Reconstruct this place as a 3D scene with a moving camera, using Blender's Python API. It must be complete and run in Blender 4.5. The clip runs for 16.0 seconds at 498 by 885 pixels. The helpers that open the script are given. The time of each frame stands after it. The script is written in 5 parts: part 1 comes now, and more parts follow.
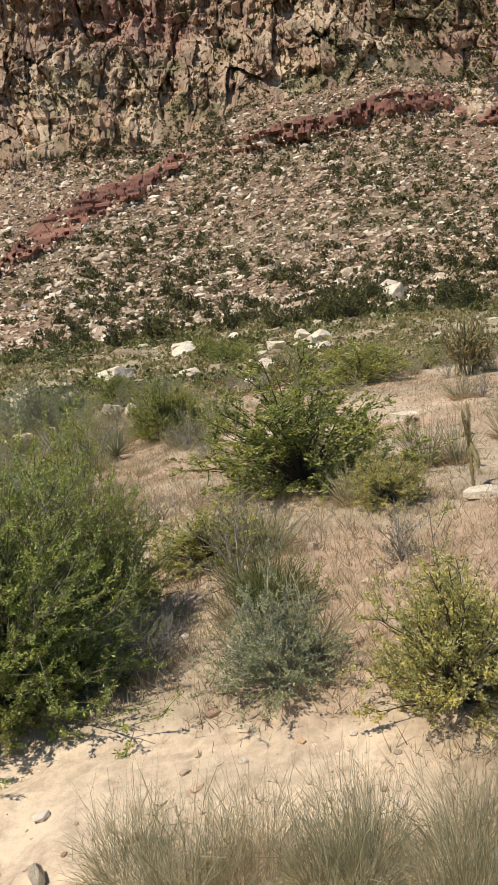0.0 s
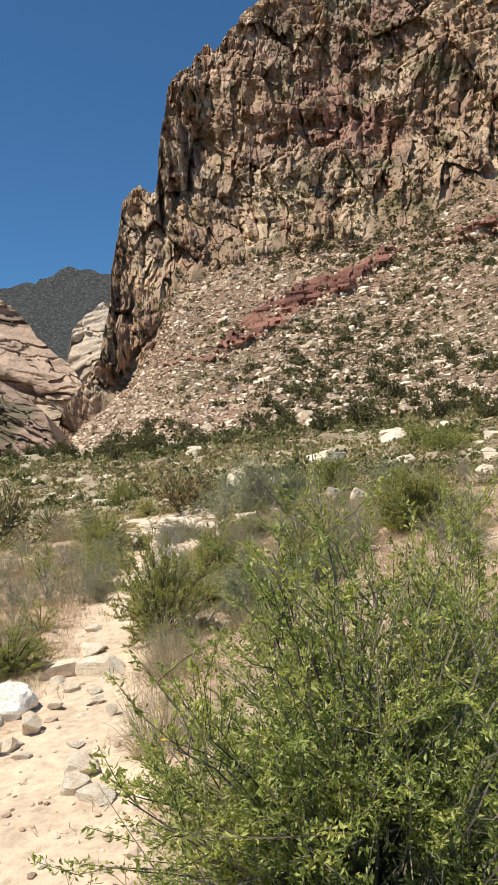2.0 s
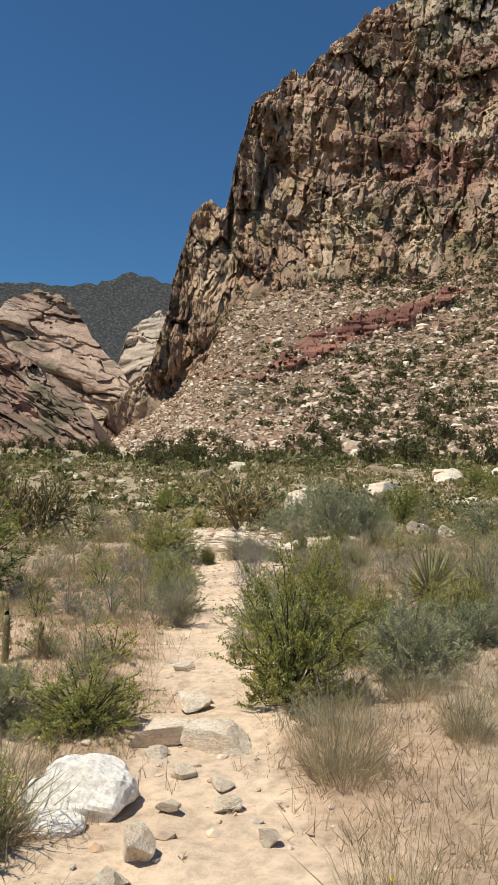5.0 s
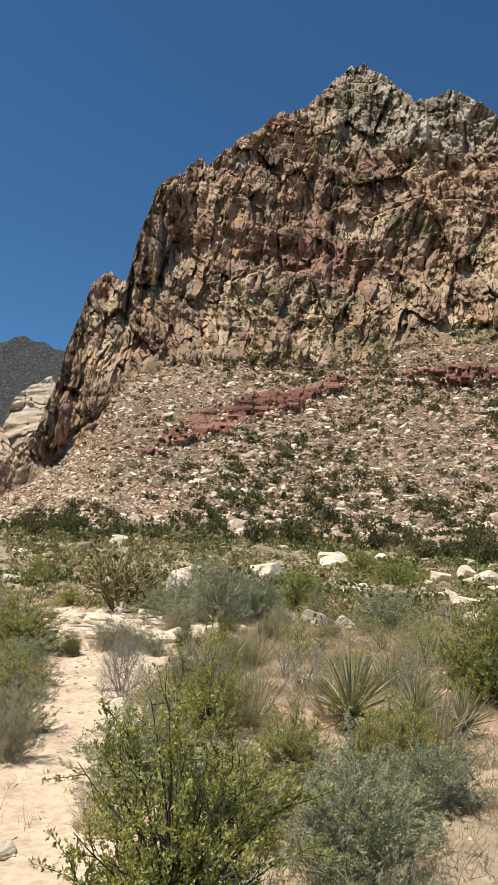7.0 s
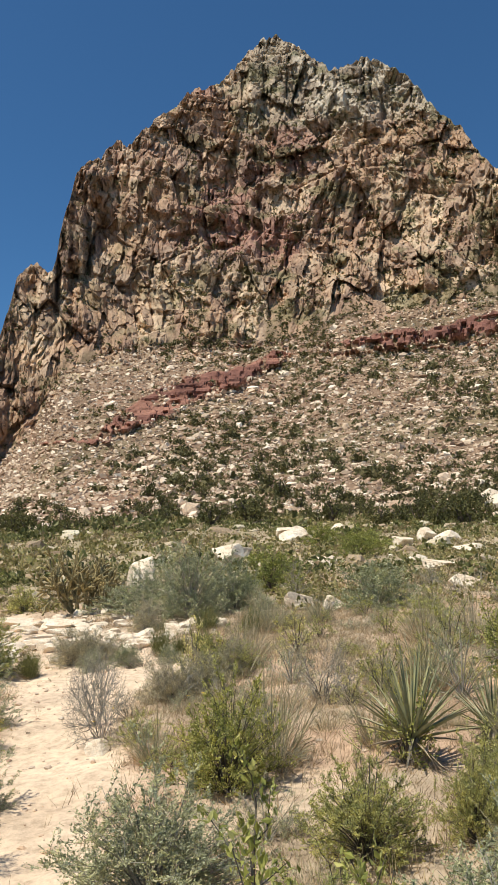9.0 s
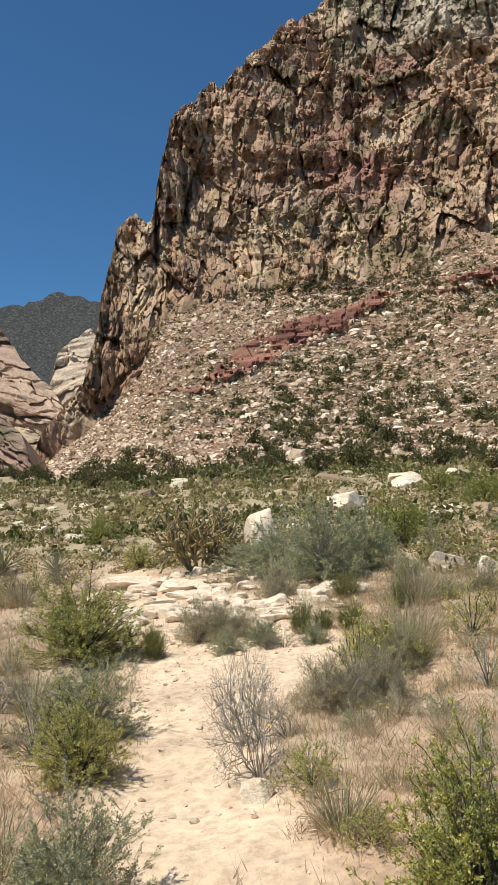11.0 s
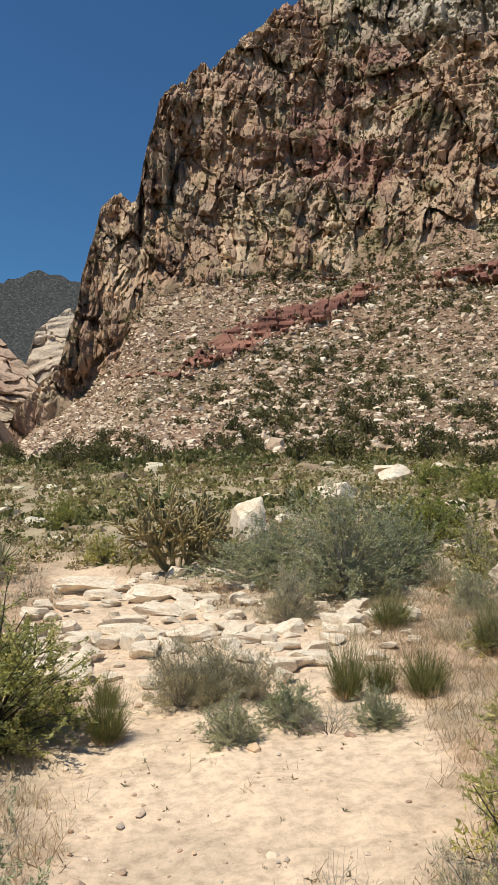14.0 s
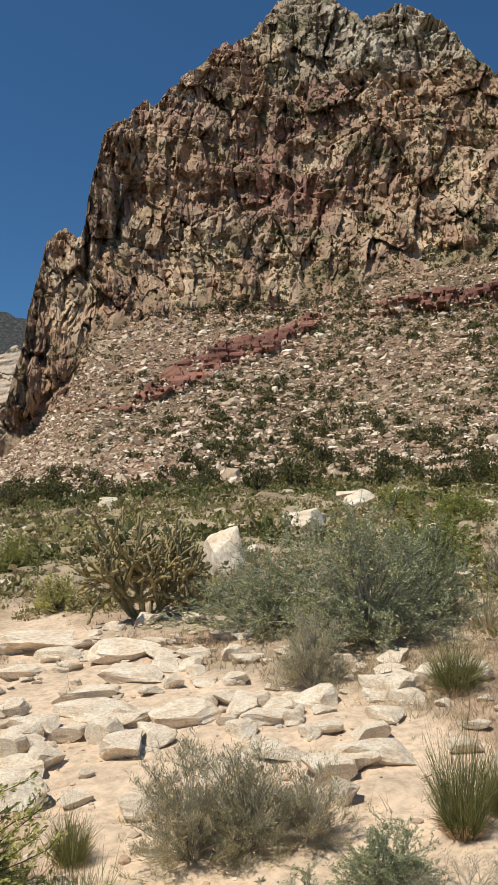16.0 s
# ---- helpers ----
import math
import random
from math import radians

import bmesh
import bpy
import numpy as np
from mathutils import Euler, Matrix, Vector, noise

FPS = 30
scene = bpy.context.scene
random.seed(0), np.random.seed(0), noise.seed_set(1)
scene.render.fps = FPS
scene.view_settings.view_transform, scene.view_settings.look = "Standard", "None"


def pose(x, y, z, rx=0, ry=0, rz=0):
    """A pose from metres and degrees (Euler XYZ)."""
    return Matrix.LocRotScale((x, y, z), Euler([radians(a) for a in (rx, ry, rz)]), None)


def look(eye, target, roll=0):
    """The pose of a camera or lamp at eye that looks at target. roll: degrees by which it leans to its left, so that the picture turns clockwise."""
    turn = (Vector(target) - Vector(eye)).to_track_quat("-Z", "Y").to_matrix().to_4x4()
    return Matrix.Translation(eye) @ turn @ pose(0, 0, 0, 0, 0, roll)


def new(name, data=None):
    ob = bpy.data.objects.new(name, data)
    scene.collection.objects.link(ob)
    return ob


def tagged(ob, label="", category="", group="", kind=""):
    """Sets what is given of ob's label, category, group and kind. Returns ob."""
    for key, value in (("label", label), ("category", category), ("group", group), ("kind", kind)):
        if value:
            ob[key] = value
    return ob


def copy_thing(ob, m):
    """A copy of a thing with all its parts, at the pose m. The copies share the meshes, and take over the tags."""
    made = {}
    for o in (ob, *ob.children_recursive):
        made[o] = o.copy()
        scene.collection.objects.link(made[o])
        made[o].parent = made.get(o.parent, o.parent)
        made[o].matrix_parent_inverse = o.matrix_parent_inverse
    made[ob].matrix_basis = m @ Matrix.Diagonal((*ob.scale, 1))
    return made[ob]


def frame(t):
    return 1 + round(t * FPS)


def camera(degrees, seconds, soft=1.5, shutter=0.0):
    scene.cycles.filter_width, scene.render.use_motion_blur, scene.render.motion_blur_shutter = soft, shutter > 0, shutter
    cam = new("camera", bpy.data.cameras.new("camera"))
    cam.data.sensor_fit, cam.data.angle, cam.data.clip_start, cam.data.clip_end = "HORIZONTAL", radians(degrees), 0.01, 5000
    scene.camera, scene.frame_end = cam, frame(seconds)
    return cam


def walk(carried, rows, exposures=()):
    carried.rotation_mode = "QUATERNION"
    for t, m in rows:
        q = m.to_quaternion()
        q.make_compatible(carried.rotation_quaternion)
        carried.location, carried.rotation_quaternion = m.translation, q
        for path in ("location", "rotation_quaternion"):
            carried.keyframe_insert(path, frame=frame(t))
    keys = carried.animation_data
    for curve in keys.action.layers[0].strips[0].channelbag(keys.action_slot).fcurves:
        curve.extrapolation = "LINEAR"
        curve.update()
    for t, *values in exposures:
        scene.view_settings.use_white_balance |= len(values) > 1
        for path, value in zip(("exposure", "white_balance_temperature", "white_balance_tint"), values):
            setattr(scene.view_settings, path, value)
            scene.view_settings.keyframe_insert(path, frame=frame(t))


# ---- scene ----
# ---- camera and walk ----
cam = camera(36.0, 16.0)
PATH = [
    (0, (1.861, -0.889, 1.703), (2.358, 1.034, 1.474), -7.11),
    (0.5, (1.680, -0.515, 1.685), (2.105, 1.437, 1.598), -5.51),
    (1, (1.542, -0.110, 1.665), (1.865, 1.863, 1.729), -4.27),
    (1.5, (1.366, 0.354, 1.636), (1.570, 2.341, 1.735), -3.82),
    (2, (1.260, 0.582, 1.684), (1.281, 2.582, 1.729), -4.50),
    (2.5, (1.087, 1.001, 1.683), (0.892, 2.991, 1.714), -2.12),
    (3, (0.865, 1.333, 1.636), (0.475, 3.294, 1.672), 1.01),
    (3.5, (0.683, 1.680, 1.625), (0.199, 3.620, 1.651), 2.15),
    (4, (0.494, 1.940, 1.568), (0.115, 3.903, 1.617), 2.21),
    (4.5, (0.366, 2.155, 1.534), (0.139, 4.141, 1.607), 1.57),
    (5, (0.256, 2.475, 1.546), (0.178, 4.471, 1.648), 2.70),
    (5.2, (0.212, 2.606, 1.532), (0.205, 4.601, 1.671), 3.91),
    (7.3, (0.226, 4.644, 1.581), (0.465, 6.603, 1.903), 4.42),
    (7.5, (0.195, 4.810, 1.587), (0.472, 6.767, 1.894), 3.80),
    (8, (0.057, 5.323, 1.589), (0.442, 7.268, 1.854), 2.44),
    (8.5, (0.082, 5.662, 1.655), (0.487, 7.601, 1.929), 0.03),
    (9, (0.080, 6.136, 1.618), (0.425, 8.087, 1.894), -0.34),
    (9.5, (0.065, 6.721, 1.635), (0.239, 8.704, 1.834), 0.30),
    (9.7, (0.036, 6.936, 1.645), (0.106, 8.929, 1.794), 0.01),
    (11.8, (-0.267, 8.733, 1.856), (-0.169, 10.726, 1.984), -2.10),
    (12, (-0.257, 9.017, 1.858), (-0.165, 11.011, 1.978), -2.70),
    (12.5, (-0.354, 9.576, 1.793), (-0.232, 11.568, 1.929), -2.40),
    (13, (-0.385, 10.176, 1.753), (-0.246, 12.164, 1.929), -1.80),
    (13.5, (-0.383, 10.786, 1.769), (-0.265, 12.777, 1.913), -1.10),
    (14, (-0.421, 11.450, 1.719), (-0.278, 13.442, 1.828), 1.29),
    (14.5, (-0.470, 12.058, 1.689), (-0.442, 14.056, 1.780), 0.60),
    (15, (-0.564, 12.643, 1.652), (-0.526, 14.642, 1.679), -0.30),
    (15.5, (-0.618, 13.194, 1.629), (-0.540, 15.192, 1.676), -1.50),
    (16, (-0.682, 13.626, 1.623), (-0.417, 15.599, 1.815), -0.83),
]
walk(cam, [(t, look(e, g, r)) for t, e, g, r in PATH], exposures=[(0.0, 0.0), (0.5, 0.08), (1.0, 0.42), (1.5, 0.34), (2.0, 0.22), (2.5, 0.05), (3.5, -0.15), (5.0, -0.05), (7.5, 0.15), (9.0, 0.18), (12.0, 0.08), (13.5, 0.05), (15.0, -0.15), (16.0, -0.1)])

# ---- sky and sun ----
SUN_TO = Vector((-0.42, -0.17, 0.89)).normalized()
sun_data = bpy.data.lights.new("sun", "SUN")
sun_data.energy, sun_data.angle, sun_data.color = 4.8, radians(0.53), (1.0, 0.93, 0.8)
sun_ob = new("sun", sun_data)
sun_ob.matrix_world = look((0, 0, 60), Vector((0, 0, 60)) - SUN_TO)
world = bpy.data.worlds.new("desert_sky")
scene.world = world
world.use_nodes = True
wn = world.node_tree
sky = wn.nodes.new("ShaderNodeTexSky")
sky.sky_type, sky.sun_disc = "NISHITA", False
sky.sun_elevation = math.asin(SUN_TO.z)
sky.sun_rotation = math.atan2(SUN_TO.x, SUN_TO.y)
sky.altitude, sky.air_density, sky.dust_density, sky.ozone_density = 1200, 1.0, 0.1, 3.0
clear = wn.nodes.new("ShaderNodeMix")
clear.data_type, clear.blend_type = "RGBA", "MULTIPLY"
clear.inputs[0].default_value, clear.inputs[7].default_value = 1.0, (0.48, 0.82, 1.0, 1)
wn.links.new(sky.outputs[0], clear.inputs[6])
wn.links.new(clear.outputs[2], wn.nodes["Background"].inputs[0])
wn.nodes["Background"].inputs[1].default_value = 0.09


# ---- materials ----
def nodes_of(name):
    m = bpy.data.materials.new(name)
    m.use_nodes = True
    m.node_tree.nodes.clear()
    return m, m.node_tree.nodes, m.node_tree.links


def ramp(ns, ls, fac, stops):
    r = ns.new("ShaderNodeValToRGB")
    while len(r.color_ramp.elements) < len(stops):
        r.color_ramp.elements.new(0.5)
    for el, (p, c) in zip(r.color_ramp.elements, stops):
        el.position, el.color = p, (*c, 1)
    ls.new(fac, r.inputs[0])
    return r.outputs[0]


def noise_tex(ns, ls, vec, scale, detail=6, rough=0.6):
    n = ns.new("ShaderNodeTexNoise")
    n.inputs["Scale"].default_value, n.inputs["Detail"].default_value = scale, detail
    n.inputs["Roughness"].default_value = rough
    ls.new(vec, n.inputs["Vector"])
    return n.outputs["Fac"]


def mixc(ns, ls, mode, fac, a, b):
    m = ns.new("ShaderNodeMix")
    m.data_type, m.blend_type = "RGBA", mode
    for sock, v in ((m.inputs[0], fac), (m.inputs[6], a), (m.inputs[7], b)):
        if hasattr(v, "is_output"):
            ls.new(v, sock)
        else:
            sock.default_value = v if not isinstance(v, tuple) else (*v, 1)
    return m.outputs[2]


def rock_mat(name, stops, scale, bump, bump_scale, rough=0.9, tone=False, stretch=(1, 1, 1), dist=0.3, crack=0.0, mottle=1.0):
    """Rock or soil: coloured by noise at two scales, or by the mesh's own strata colours."""
    m, ns, ls = nodes_of(name)
    out, bs = ns.new("ShaderNodeOutputMaterial"), ns.new("ShaderNodeBsdfPrincipled")
    tc, mp = ns.new("ShaderNodeTexCoord"), ns.new("ShaderNodeMapping")
    ls.new(tc.outputs["Object"], mp.inputs["Vector"])
    mp.inputs["Scale"].default_value = stretch
    vec = mp.outputs["Vector"]
    big = noise_tex(ns, ls, vec, scale, 8, 0.65)
    col = ramp(ns, ls, big, stops)
    fine = noise_tex(ns, ls, vec, scale * 9, 6, 0.7)
    if tone:
        at = ns.new("ShaderNodeAttribute")
        at.attribute_name = "tone"
        k = min(1.0, mottle)
        grey = ramp(ns, ls, big, [(0.28, (1 - 0.4 * k, 1 - 0.44 * k, 1 - 0.48 * k)), (0.5, (1, 0.98, 0.96)), (0.72, (1 + 0.3 * k, 1 + 0.24 * k, 1 + 0.16 * k))])
        col = mixc(ns, ls, "MULTIPLY", 1.0, at.outputs["Color"], grey)
    speck = ramp(ns, ls, fine, [(0.3, (0.62, 0.6, 0.58)), (0.55, (1, 1, 1)), (0.75, (1.18, 1.15, 1.1))])
    col = mixc(ns, ls, "MULTIPLY", 1.0, col, speck)
    height = fine
    if crack:
        vo = ns.new("ShaderNodeTexVoronoi")
        vo.feature = "DISTANCE_TO_EDGE"
        vo.inputs["Scale"].default_value = crack
        ls.new(vec, vo.inputs["Vector"])
        lines = ramp(ns, ls, vo.outputs["Distance"], [(0.0, (0.55, 0.5, 0.46)), (0.08, (1, 1, 1))])
        col = mixc(ns, ls, "MULTIPLY", 0.6, col, lines)
    ls.new(col, bs.inputs["Base Color"])
    bs.inputs["Roughness"].default_value = rough
    bs.inputs["Specular IOR Level"].default_value = 0.15
    bn = noise_tex(ns, ls, vec, bump_scale, 9, 0.7)
    bp = ns.new("ShaderNodeBump")
    bp.inputs["Strength"].default_value, bp.inputs["Distance"].default_value = bump, dist
    ls.new(bn, bp.inputs["Height"])
    ls.new(bp.outputs[0], bs.inputs["Normal"])
    ls.new(bs.outputs[0], out.inputs[0])
    return m


def leaf_mat(name, stops, through_light=0.25, rough=0.6):
    """Leaves, blades and twigs: each island takes its own shade."""
    m, ns, ls = nodes_of(name)
    out, bs = ns.new("ShaderNodeOutputMaterial"), ns.new("ShaderNodeBsdfPrincipled")
    geo, info = ns.new("ShaderNodeNewGeometry"), ns.new("ShaderNodeObjectInfo")
    col = ramp(ns, ls, geo.outputs["Random Per Island"], stops)
    vary = ramp(ns, ls, info.outputs["Random"], [(0, (0.82, 0.86, 0.8)), (1, (1.15, 1.1, 1.1))])
    col = mixc(ns, ls, "MULTIPLY", 1.0, col, vary)
    tc = ns.new("ShaderNodeTexCoord")
    patchy = ramp(ns, ls, noise_tex(ns, ls, tc.outputs["Object"], 7.0, 2), [(0.36, (0.74, 0.78, 0.8)), (0.5, (1, 1, 1)), (0.64, (1.22, 1.16, 1.0))])
    col = mixc(ns, ls, "MULTIPLY", 1.0, col, patchy)
    ls.new(col, bs.inputs["Base Color"])
    bs.inputs["Roughness"].default_value = rough
    bs.inputs["Specular IOR Level"].default_value = 0.3
    if through_light:
        tr, mx = ns.new("ShaderNodeBsdfTranslucent"), ns.new("ShaderNodeMixShader")
        ls.new(col, tr.inputs[0])
        mx.inputs[0].default_value = through_light
        ls.new(bs.outputs[0], mx.inputs[1])
        ls.new(tr.outputs[0], mx.inputs[2])
        ls.new(mx.outputs[0], out.inputs[0])
    else:
        ls.new(bs.outputs[0], out.inputs[0])
    return m


M = {
    "ground": rock_mat("sandy_soil", [(0, (1, 1, 1)), (1, (1, 1, 1))], 1.3, 0.5, 40, 0.95, tone=True, dist=0.02, mottle=0.3),
    "cliff": rock_mat("sandstone_cliff", [(0, (1, 1, 1)), (1, (1, 1, 1))], 0.05, 1.0, 0.32, 0.9, tone=True, stretch=(1, 1, 0.55), dist=1.1),
    "strata": rock_mat("banded_sandstone", [(0, (1, 1, 1)), (1, (1, 1, 1))], 0.045, 1.0, 0.28, 0.9, tone=True, dist=1.3),
    # woods greyed towards blue: the haze of distance is put into these colours
    "far_ridge": rock_mat("wooded_ridge", [(0.36, (0.045, 0.048, 0.048)), (0.52, (0.072, 0.076, 0.075)), (0.7, (0.17, 0.16, 0.15))], 0.13, 1.0, 0.05, 0.95, stretch=(1, 1, 0.6), dist=8.0),
    "pale_rock": rock_mat("pale_sandstone", [(0.27, (0.52, 0.36, 0.23)), (0.42, (0.77, 0.64, 0.48)), (0.62, (0.9, 0.82, 0.67))], 2.2, 1.0, 8, 0.88, dist=0.02),
    "white_rock": rock_mat("white_limestone", [(0.25, (0.66, 0.58, 0.48)), (0.4, (0.84, 0.8, 0.72)), (0.65, (0.9, 0.87, 0.81))], 2.2, 0.6, 7, 0.85, dist=0.015),
    "talus_rock": leaf_mat("talus_blocks", [(0, (0.22, 0.15, 0.1)), (0.4, (0.38, 0.285, 0.2)), (0.75, (0.55, 0.455, 0.345)), (1, (0.78, 0.7, 0.57))], 0, 0.9),
    "pebble": leaf_mat("path_pebbles", [(0, (0.36, 0.24, 0.17)), (0.5, (0.56, 0.44, 0.33)), (1, (0.66, 0.57, 0.47))], 0, 0.9),
    "olive": leaf_mat("olive_leaf", [(0, (0.2, 0.22, 0.05)), (0.5, (0.38, 0.4, 0.11)), (1, (0.6, 0.58, 0.24))], 0.4),
    "bush": leaf_mat("bright_bush_leaf", [(0, (0.22, 0.26, 0.05)), (0.5, (0.42, 0.46, 0.12)), (1, (0.66, 0.66, 0.28))], 0.4),
    "lime": leaf_mat("yellow_green_leaf", [(0, (0.3, 0.3, 0.085)), (0.5, (0.55, 0.53, 0.19)), (1, (0.74, 0.7, 0.36))], 0.5),
    "sage": leaf_mat("grey_blue_leaf", [(0, (0.22, 0.235, 0.125)), (0.5, (0.37, 0.39, 0.23)), (1, (0.55, 0.56, 0.38))], 0.3),
    "broom": leaf_mat("green_broom_stem", [(0, (0.11, 0.13, 0.04)), (0.6, (0.21, 0.23, 0.08)), (1, (0.36, 0.31, 0.15))]),
    "straw": leaf_mat("grey_straw_blade", [(0, (0.24, 0.225, 0.13)), (0.5, (0.43, 0.39, 0.25)), (1, (0.64, 0.56, 0.4))], 0.35),
    "dry_grass": leaf_mat("dry_pink_grass", [(0, (0.32, 0.22, 0.135)), (0.5, (0.5, 0.38, 0.25)), (1, (0.66, 0.55, 0.4))], 0.35),
    "drab": leaf_mat("drab_leaf", [(0, (0.17, 0.15, 0.09)), (0.5, (0.29, 0.26, 0.165)), (1, (0.42, 0.38, 0.26))]),
    "juniper": leaf_mat("juniper_leaf", [(0, (0.05, 0.052, 0.015)), (0.5, (0.105, 0.107, 0.035)), (1, (0.2, 0.185, 0.075))]),
    "far_shrub": leaf_mat("far_shrub_leaf", [(0, (0.06, 0.062, 0.022)), (0.5, (0.125, 0.122, 0.05)), (1, (0.24, 0.215, 0.105))]),
    "plain_shrub": leaf_mat("plain_shrub_leaf", [(0, (0.17, 0.165, 0.055)), (0.5, (0.32, 0.285, 0.12)), (1, (0.48, 0.39, 0.23))]),
    "plain_straw": leaf_mat("plain_straw_leaf", [(0, (0.26, 0.2, 0.11)), (0.5, (0.42, 0.33, 0.2)), (1, (0.56, 0.45, 0.3))]),
    "plain_green": leaf_mat("plain_green_leaf", [(0, (0.08, 0.09, 0.03)), (0.5, (0.16, 0.17, 0.06)), (1, (0.28, 0.27, 0.11))]),
    "bark": leaf_mat("dark_bark", [(0, (0.07, 0.055, 0.045)), (1, (0.17, 0.14, 0.115))], 0, 0.9),
    "grey_twig": leaf_mat("bleached_twig", [(0, (0.2, 0.18, 0.155)), (1, (0.48, 0.44, 0.39))], 0, 0.9),
    "bush_twig": leaf_mat("brown_grey_twig", [(0, (0.1, 0.085, 0.065)), (1, (0.3, 0.26, 0.21))], 0, 0.9),
    "needle": leaf_mat("grey_needle_leaf", [(0, (0.27, 0.25, 0.155)), (0.5, (0.45, 0.42, 0.28)), (1, (0.62, 0.58, 0.42))], 0.4),
    "yucca": leaf_mat("yucca_blade", [(0, (0.17, 0.18, 0.085)), (0.5, (0.3, 0.3, 0.165)), (1, (0.44, 0.42, 0.26))], 0.1, 0.45),
    "dead_blade": leaf_mat("dead_yucca_blade", [(0, (0.2, 0.16, 0.12)), (1, (0.42, 0.37, 0.3))], 0.1, 0.8),
    "cactus": leaf_mat("cactus_flesh", [(0, (0.18, 0.15, 0.07)), (1, (0.33, 0.28, 0.14))], 0, 0.7),
    "spine": leaf_mat("cactus_spines", [(0, (0.36, 0.28, 0.15)), (1, (0.6, 0.5, 0.32))], 0.2, 0.6),
    "petal": leaf_mat("yellow_petal", [(0, (0.8, 0.52, 0.02)), (1, (0.85, 0.65, 0.05))], 0.2),
}


# ---- mesh and noise tools ----
def hash3(ix, iy, iz, seed):
    h = (ix * 374761393 + iy * 668265263 + iz * 2147483647 + seed * 1274126177).astype(np.int64) & 0xFFFFFFFF
    h = ((h ^ (h >> 13)) * 1274126177) & 0xFFFFFFFF
    return ((h ^ (h >> 16)) & 0xFFFF) / 65535.0


def vnoise(x, y, z, seed=0):
    """Smooth value noise, 0 to 1, on arrays."""
    xi, yi, zi = np.floor(x).astype(np.int64), np.floor(y).astype(np.int64), np.floor(z).astype(np.int64)
    fx, fy, fz = x - xi, y - yi, z - zi
    fx, fy, fz = (f * f * (3 - 2 * f) for f in (fx, fy, fz))
    tot = 0
    for dx in (0, 1):
        for dy in (0, 1):
            for dz in (0, 1):
                w = (fx if dx else 1 - fx) * (fy if dy else 1 - fy) * (fz if dz else 1 - fz)
                tot = tot + w * hash3(xi + dx, yi + dy, zi + dz, seed)
    return tot


def fbm(x, y, z, octaves=4, seed=0, ridged=False):
    tot, amp, norm = 0, 1.0, 0.0
    for o in range(octaves):
        n = vnoise(x * 2 ** o, y * 2 ** o, z * 2 ** o, seed + 17 * o)
        tot, norm = tot + amp * (1 - np.abs(2 * n - 1) if ridged else n), norm + amp
        amp *= 0.5
    return tot / norm


def cells(u, w, seed):
    """Blocks: a random value for the block at (u, w), how far its edge is, and the tilt of its face."""
    iu, iw = np.floor(u).astype(np.int64), np.floor(w).astype(np.int64)
    f1, f2, val, su, sw = np.full(u.shape, 9.0), np.full(u.shape, 9.0), np.zeros(u.shape), np.zeros(u.shape), np.zeros(u.shape)
    for du in (-1, 0, 1):
        for dw in (-1, 0, 1):
            a, b = iu + du, iw + dw
            d = (a + 0.1 + 0.8 * hash3(a, b, a * 0, seed) - u) ** 2 + (b + 0.1 + 0.8 * hash3(a, b, a * 0 + 1, seed) - w) ** 2
            near = d < f1
            f2 = np.where(near, f1, np.minimum(f2, d))
            val = np.where(near, hash3(a, b, a * 0 + 2, seed), val)
            su, sw = np.where(near, u - a - 0.5, su), np.where(near, w - b - 0.5, sw)
            f1 = np.where(near, d, f1)
    tilt = su * (hash3(iu * 0 + (val * 9999).astype(np.int64), iu * 0, iu * 0, seed) - 0.5) * 2 + sw * (hash3(iu * 0 + (val * 9999).astype(np.int64), iu * 0 + 1, iu * 0, seed) - 0.5) * 2
    return val, np.sqrt(f2) - np.sqrt(f1), tilt


def smooth(a, b, x):
    t = np.clip((x - a) / (b - a), 0, 1)
    return t * t * (3 - 2 * t)


def mix3(a, b, k):
    return a * (1 - k[..., None]) + np.asarray(b) * k[..., None]


def mesh_np(name, verts, faces, material, tone=None, shade=False):
    """A mesh from arrays: faces are rows of 3 or 4 corners."""
    me = bpy.data.meshes.new(name)
    faces = np.asarray(faces, dtype=np.int32)
    n, k = faces.shape
    me.vertices.add(len(verts))
    me.vertices.foreach_set("co", np.asarray(verts, dtype=np.float32).ravel())
    me.loops.add(n * k)
    me.loops.foreach_set("vertex_index", faces.ravel())
    me.polygons.add(n)
    me.polygons.foreach_set("loop_start", np.arange(0, n * k, k, dtype=np.int32))
    me.polygons.foreach_set("use_smooth", np.full(n, shade))
    me.update(calc_edges=True)
    me.materials.append(material)
    if tone is not None:
        at = me.attributes.new("tone", "FLOAT_COLOR", "POINT")
        rgba = np.ones((len(verts), 4), dtype=np.float32)
        rgba[:, :3] = tone
        at.data.foreach_set("color", rgba.ravel())
    return me


def grid_faces(rows, cols):
    i = np.arange(rows - 1)[:, None] * cols + np.arange(cols - 1)[None, :]
    i = i.ravel()
    return np.stack([i, i + 1, i + cols + 1, i + cols], 1)


class Soup:
    """Gathers many small pieces into one mesh."""

    def __init__(self):
        self.v, self.f, self.n = [], [], 0

    def add(self, v, f):
        self.v.append(np.asarray(v, dtype=np.float32).reshape(-1, 3))
        self.f.append(np.asarray(f, dtype=np.int64).reshape(-1, 3) + self.n)
        self.n += len(self.v[-1])

    def mesh(self, name, material, shade=False):
        return mesh_np(name, np.concatenate(self.v), np.concatenate(self.f), material, shade=shade)


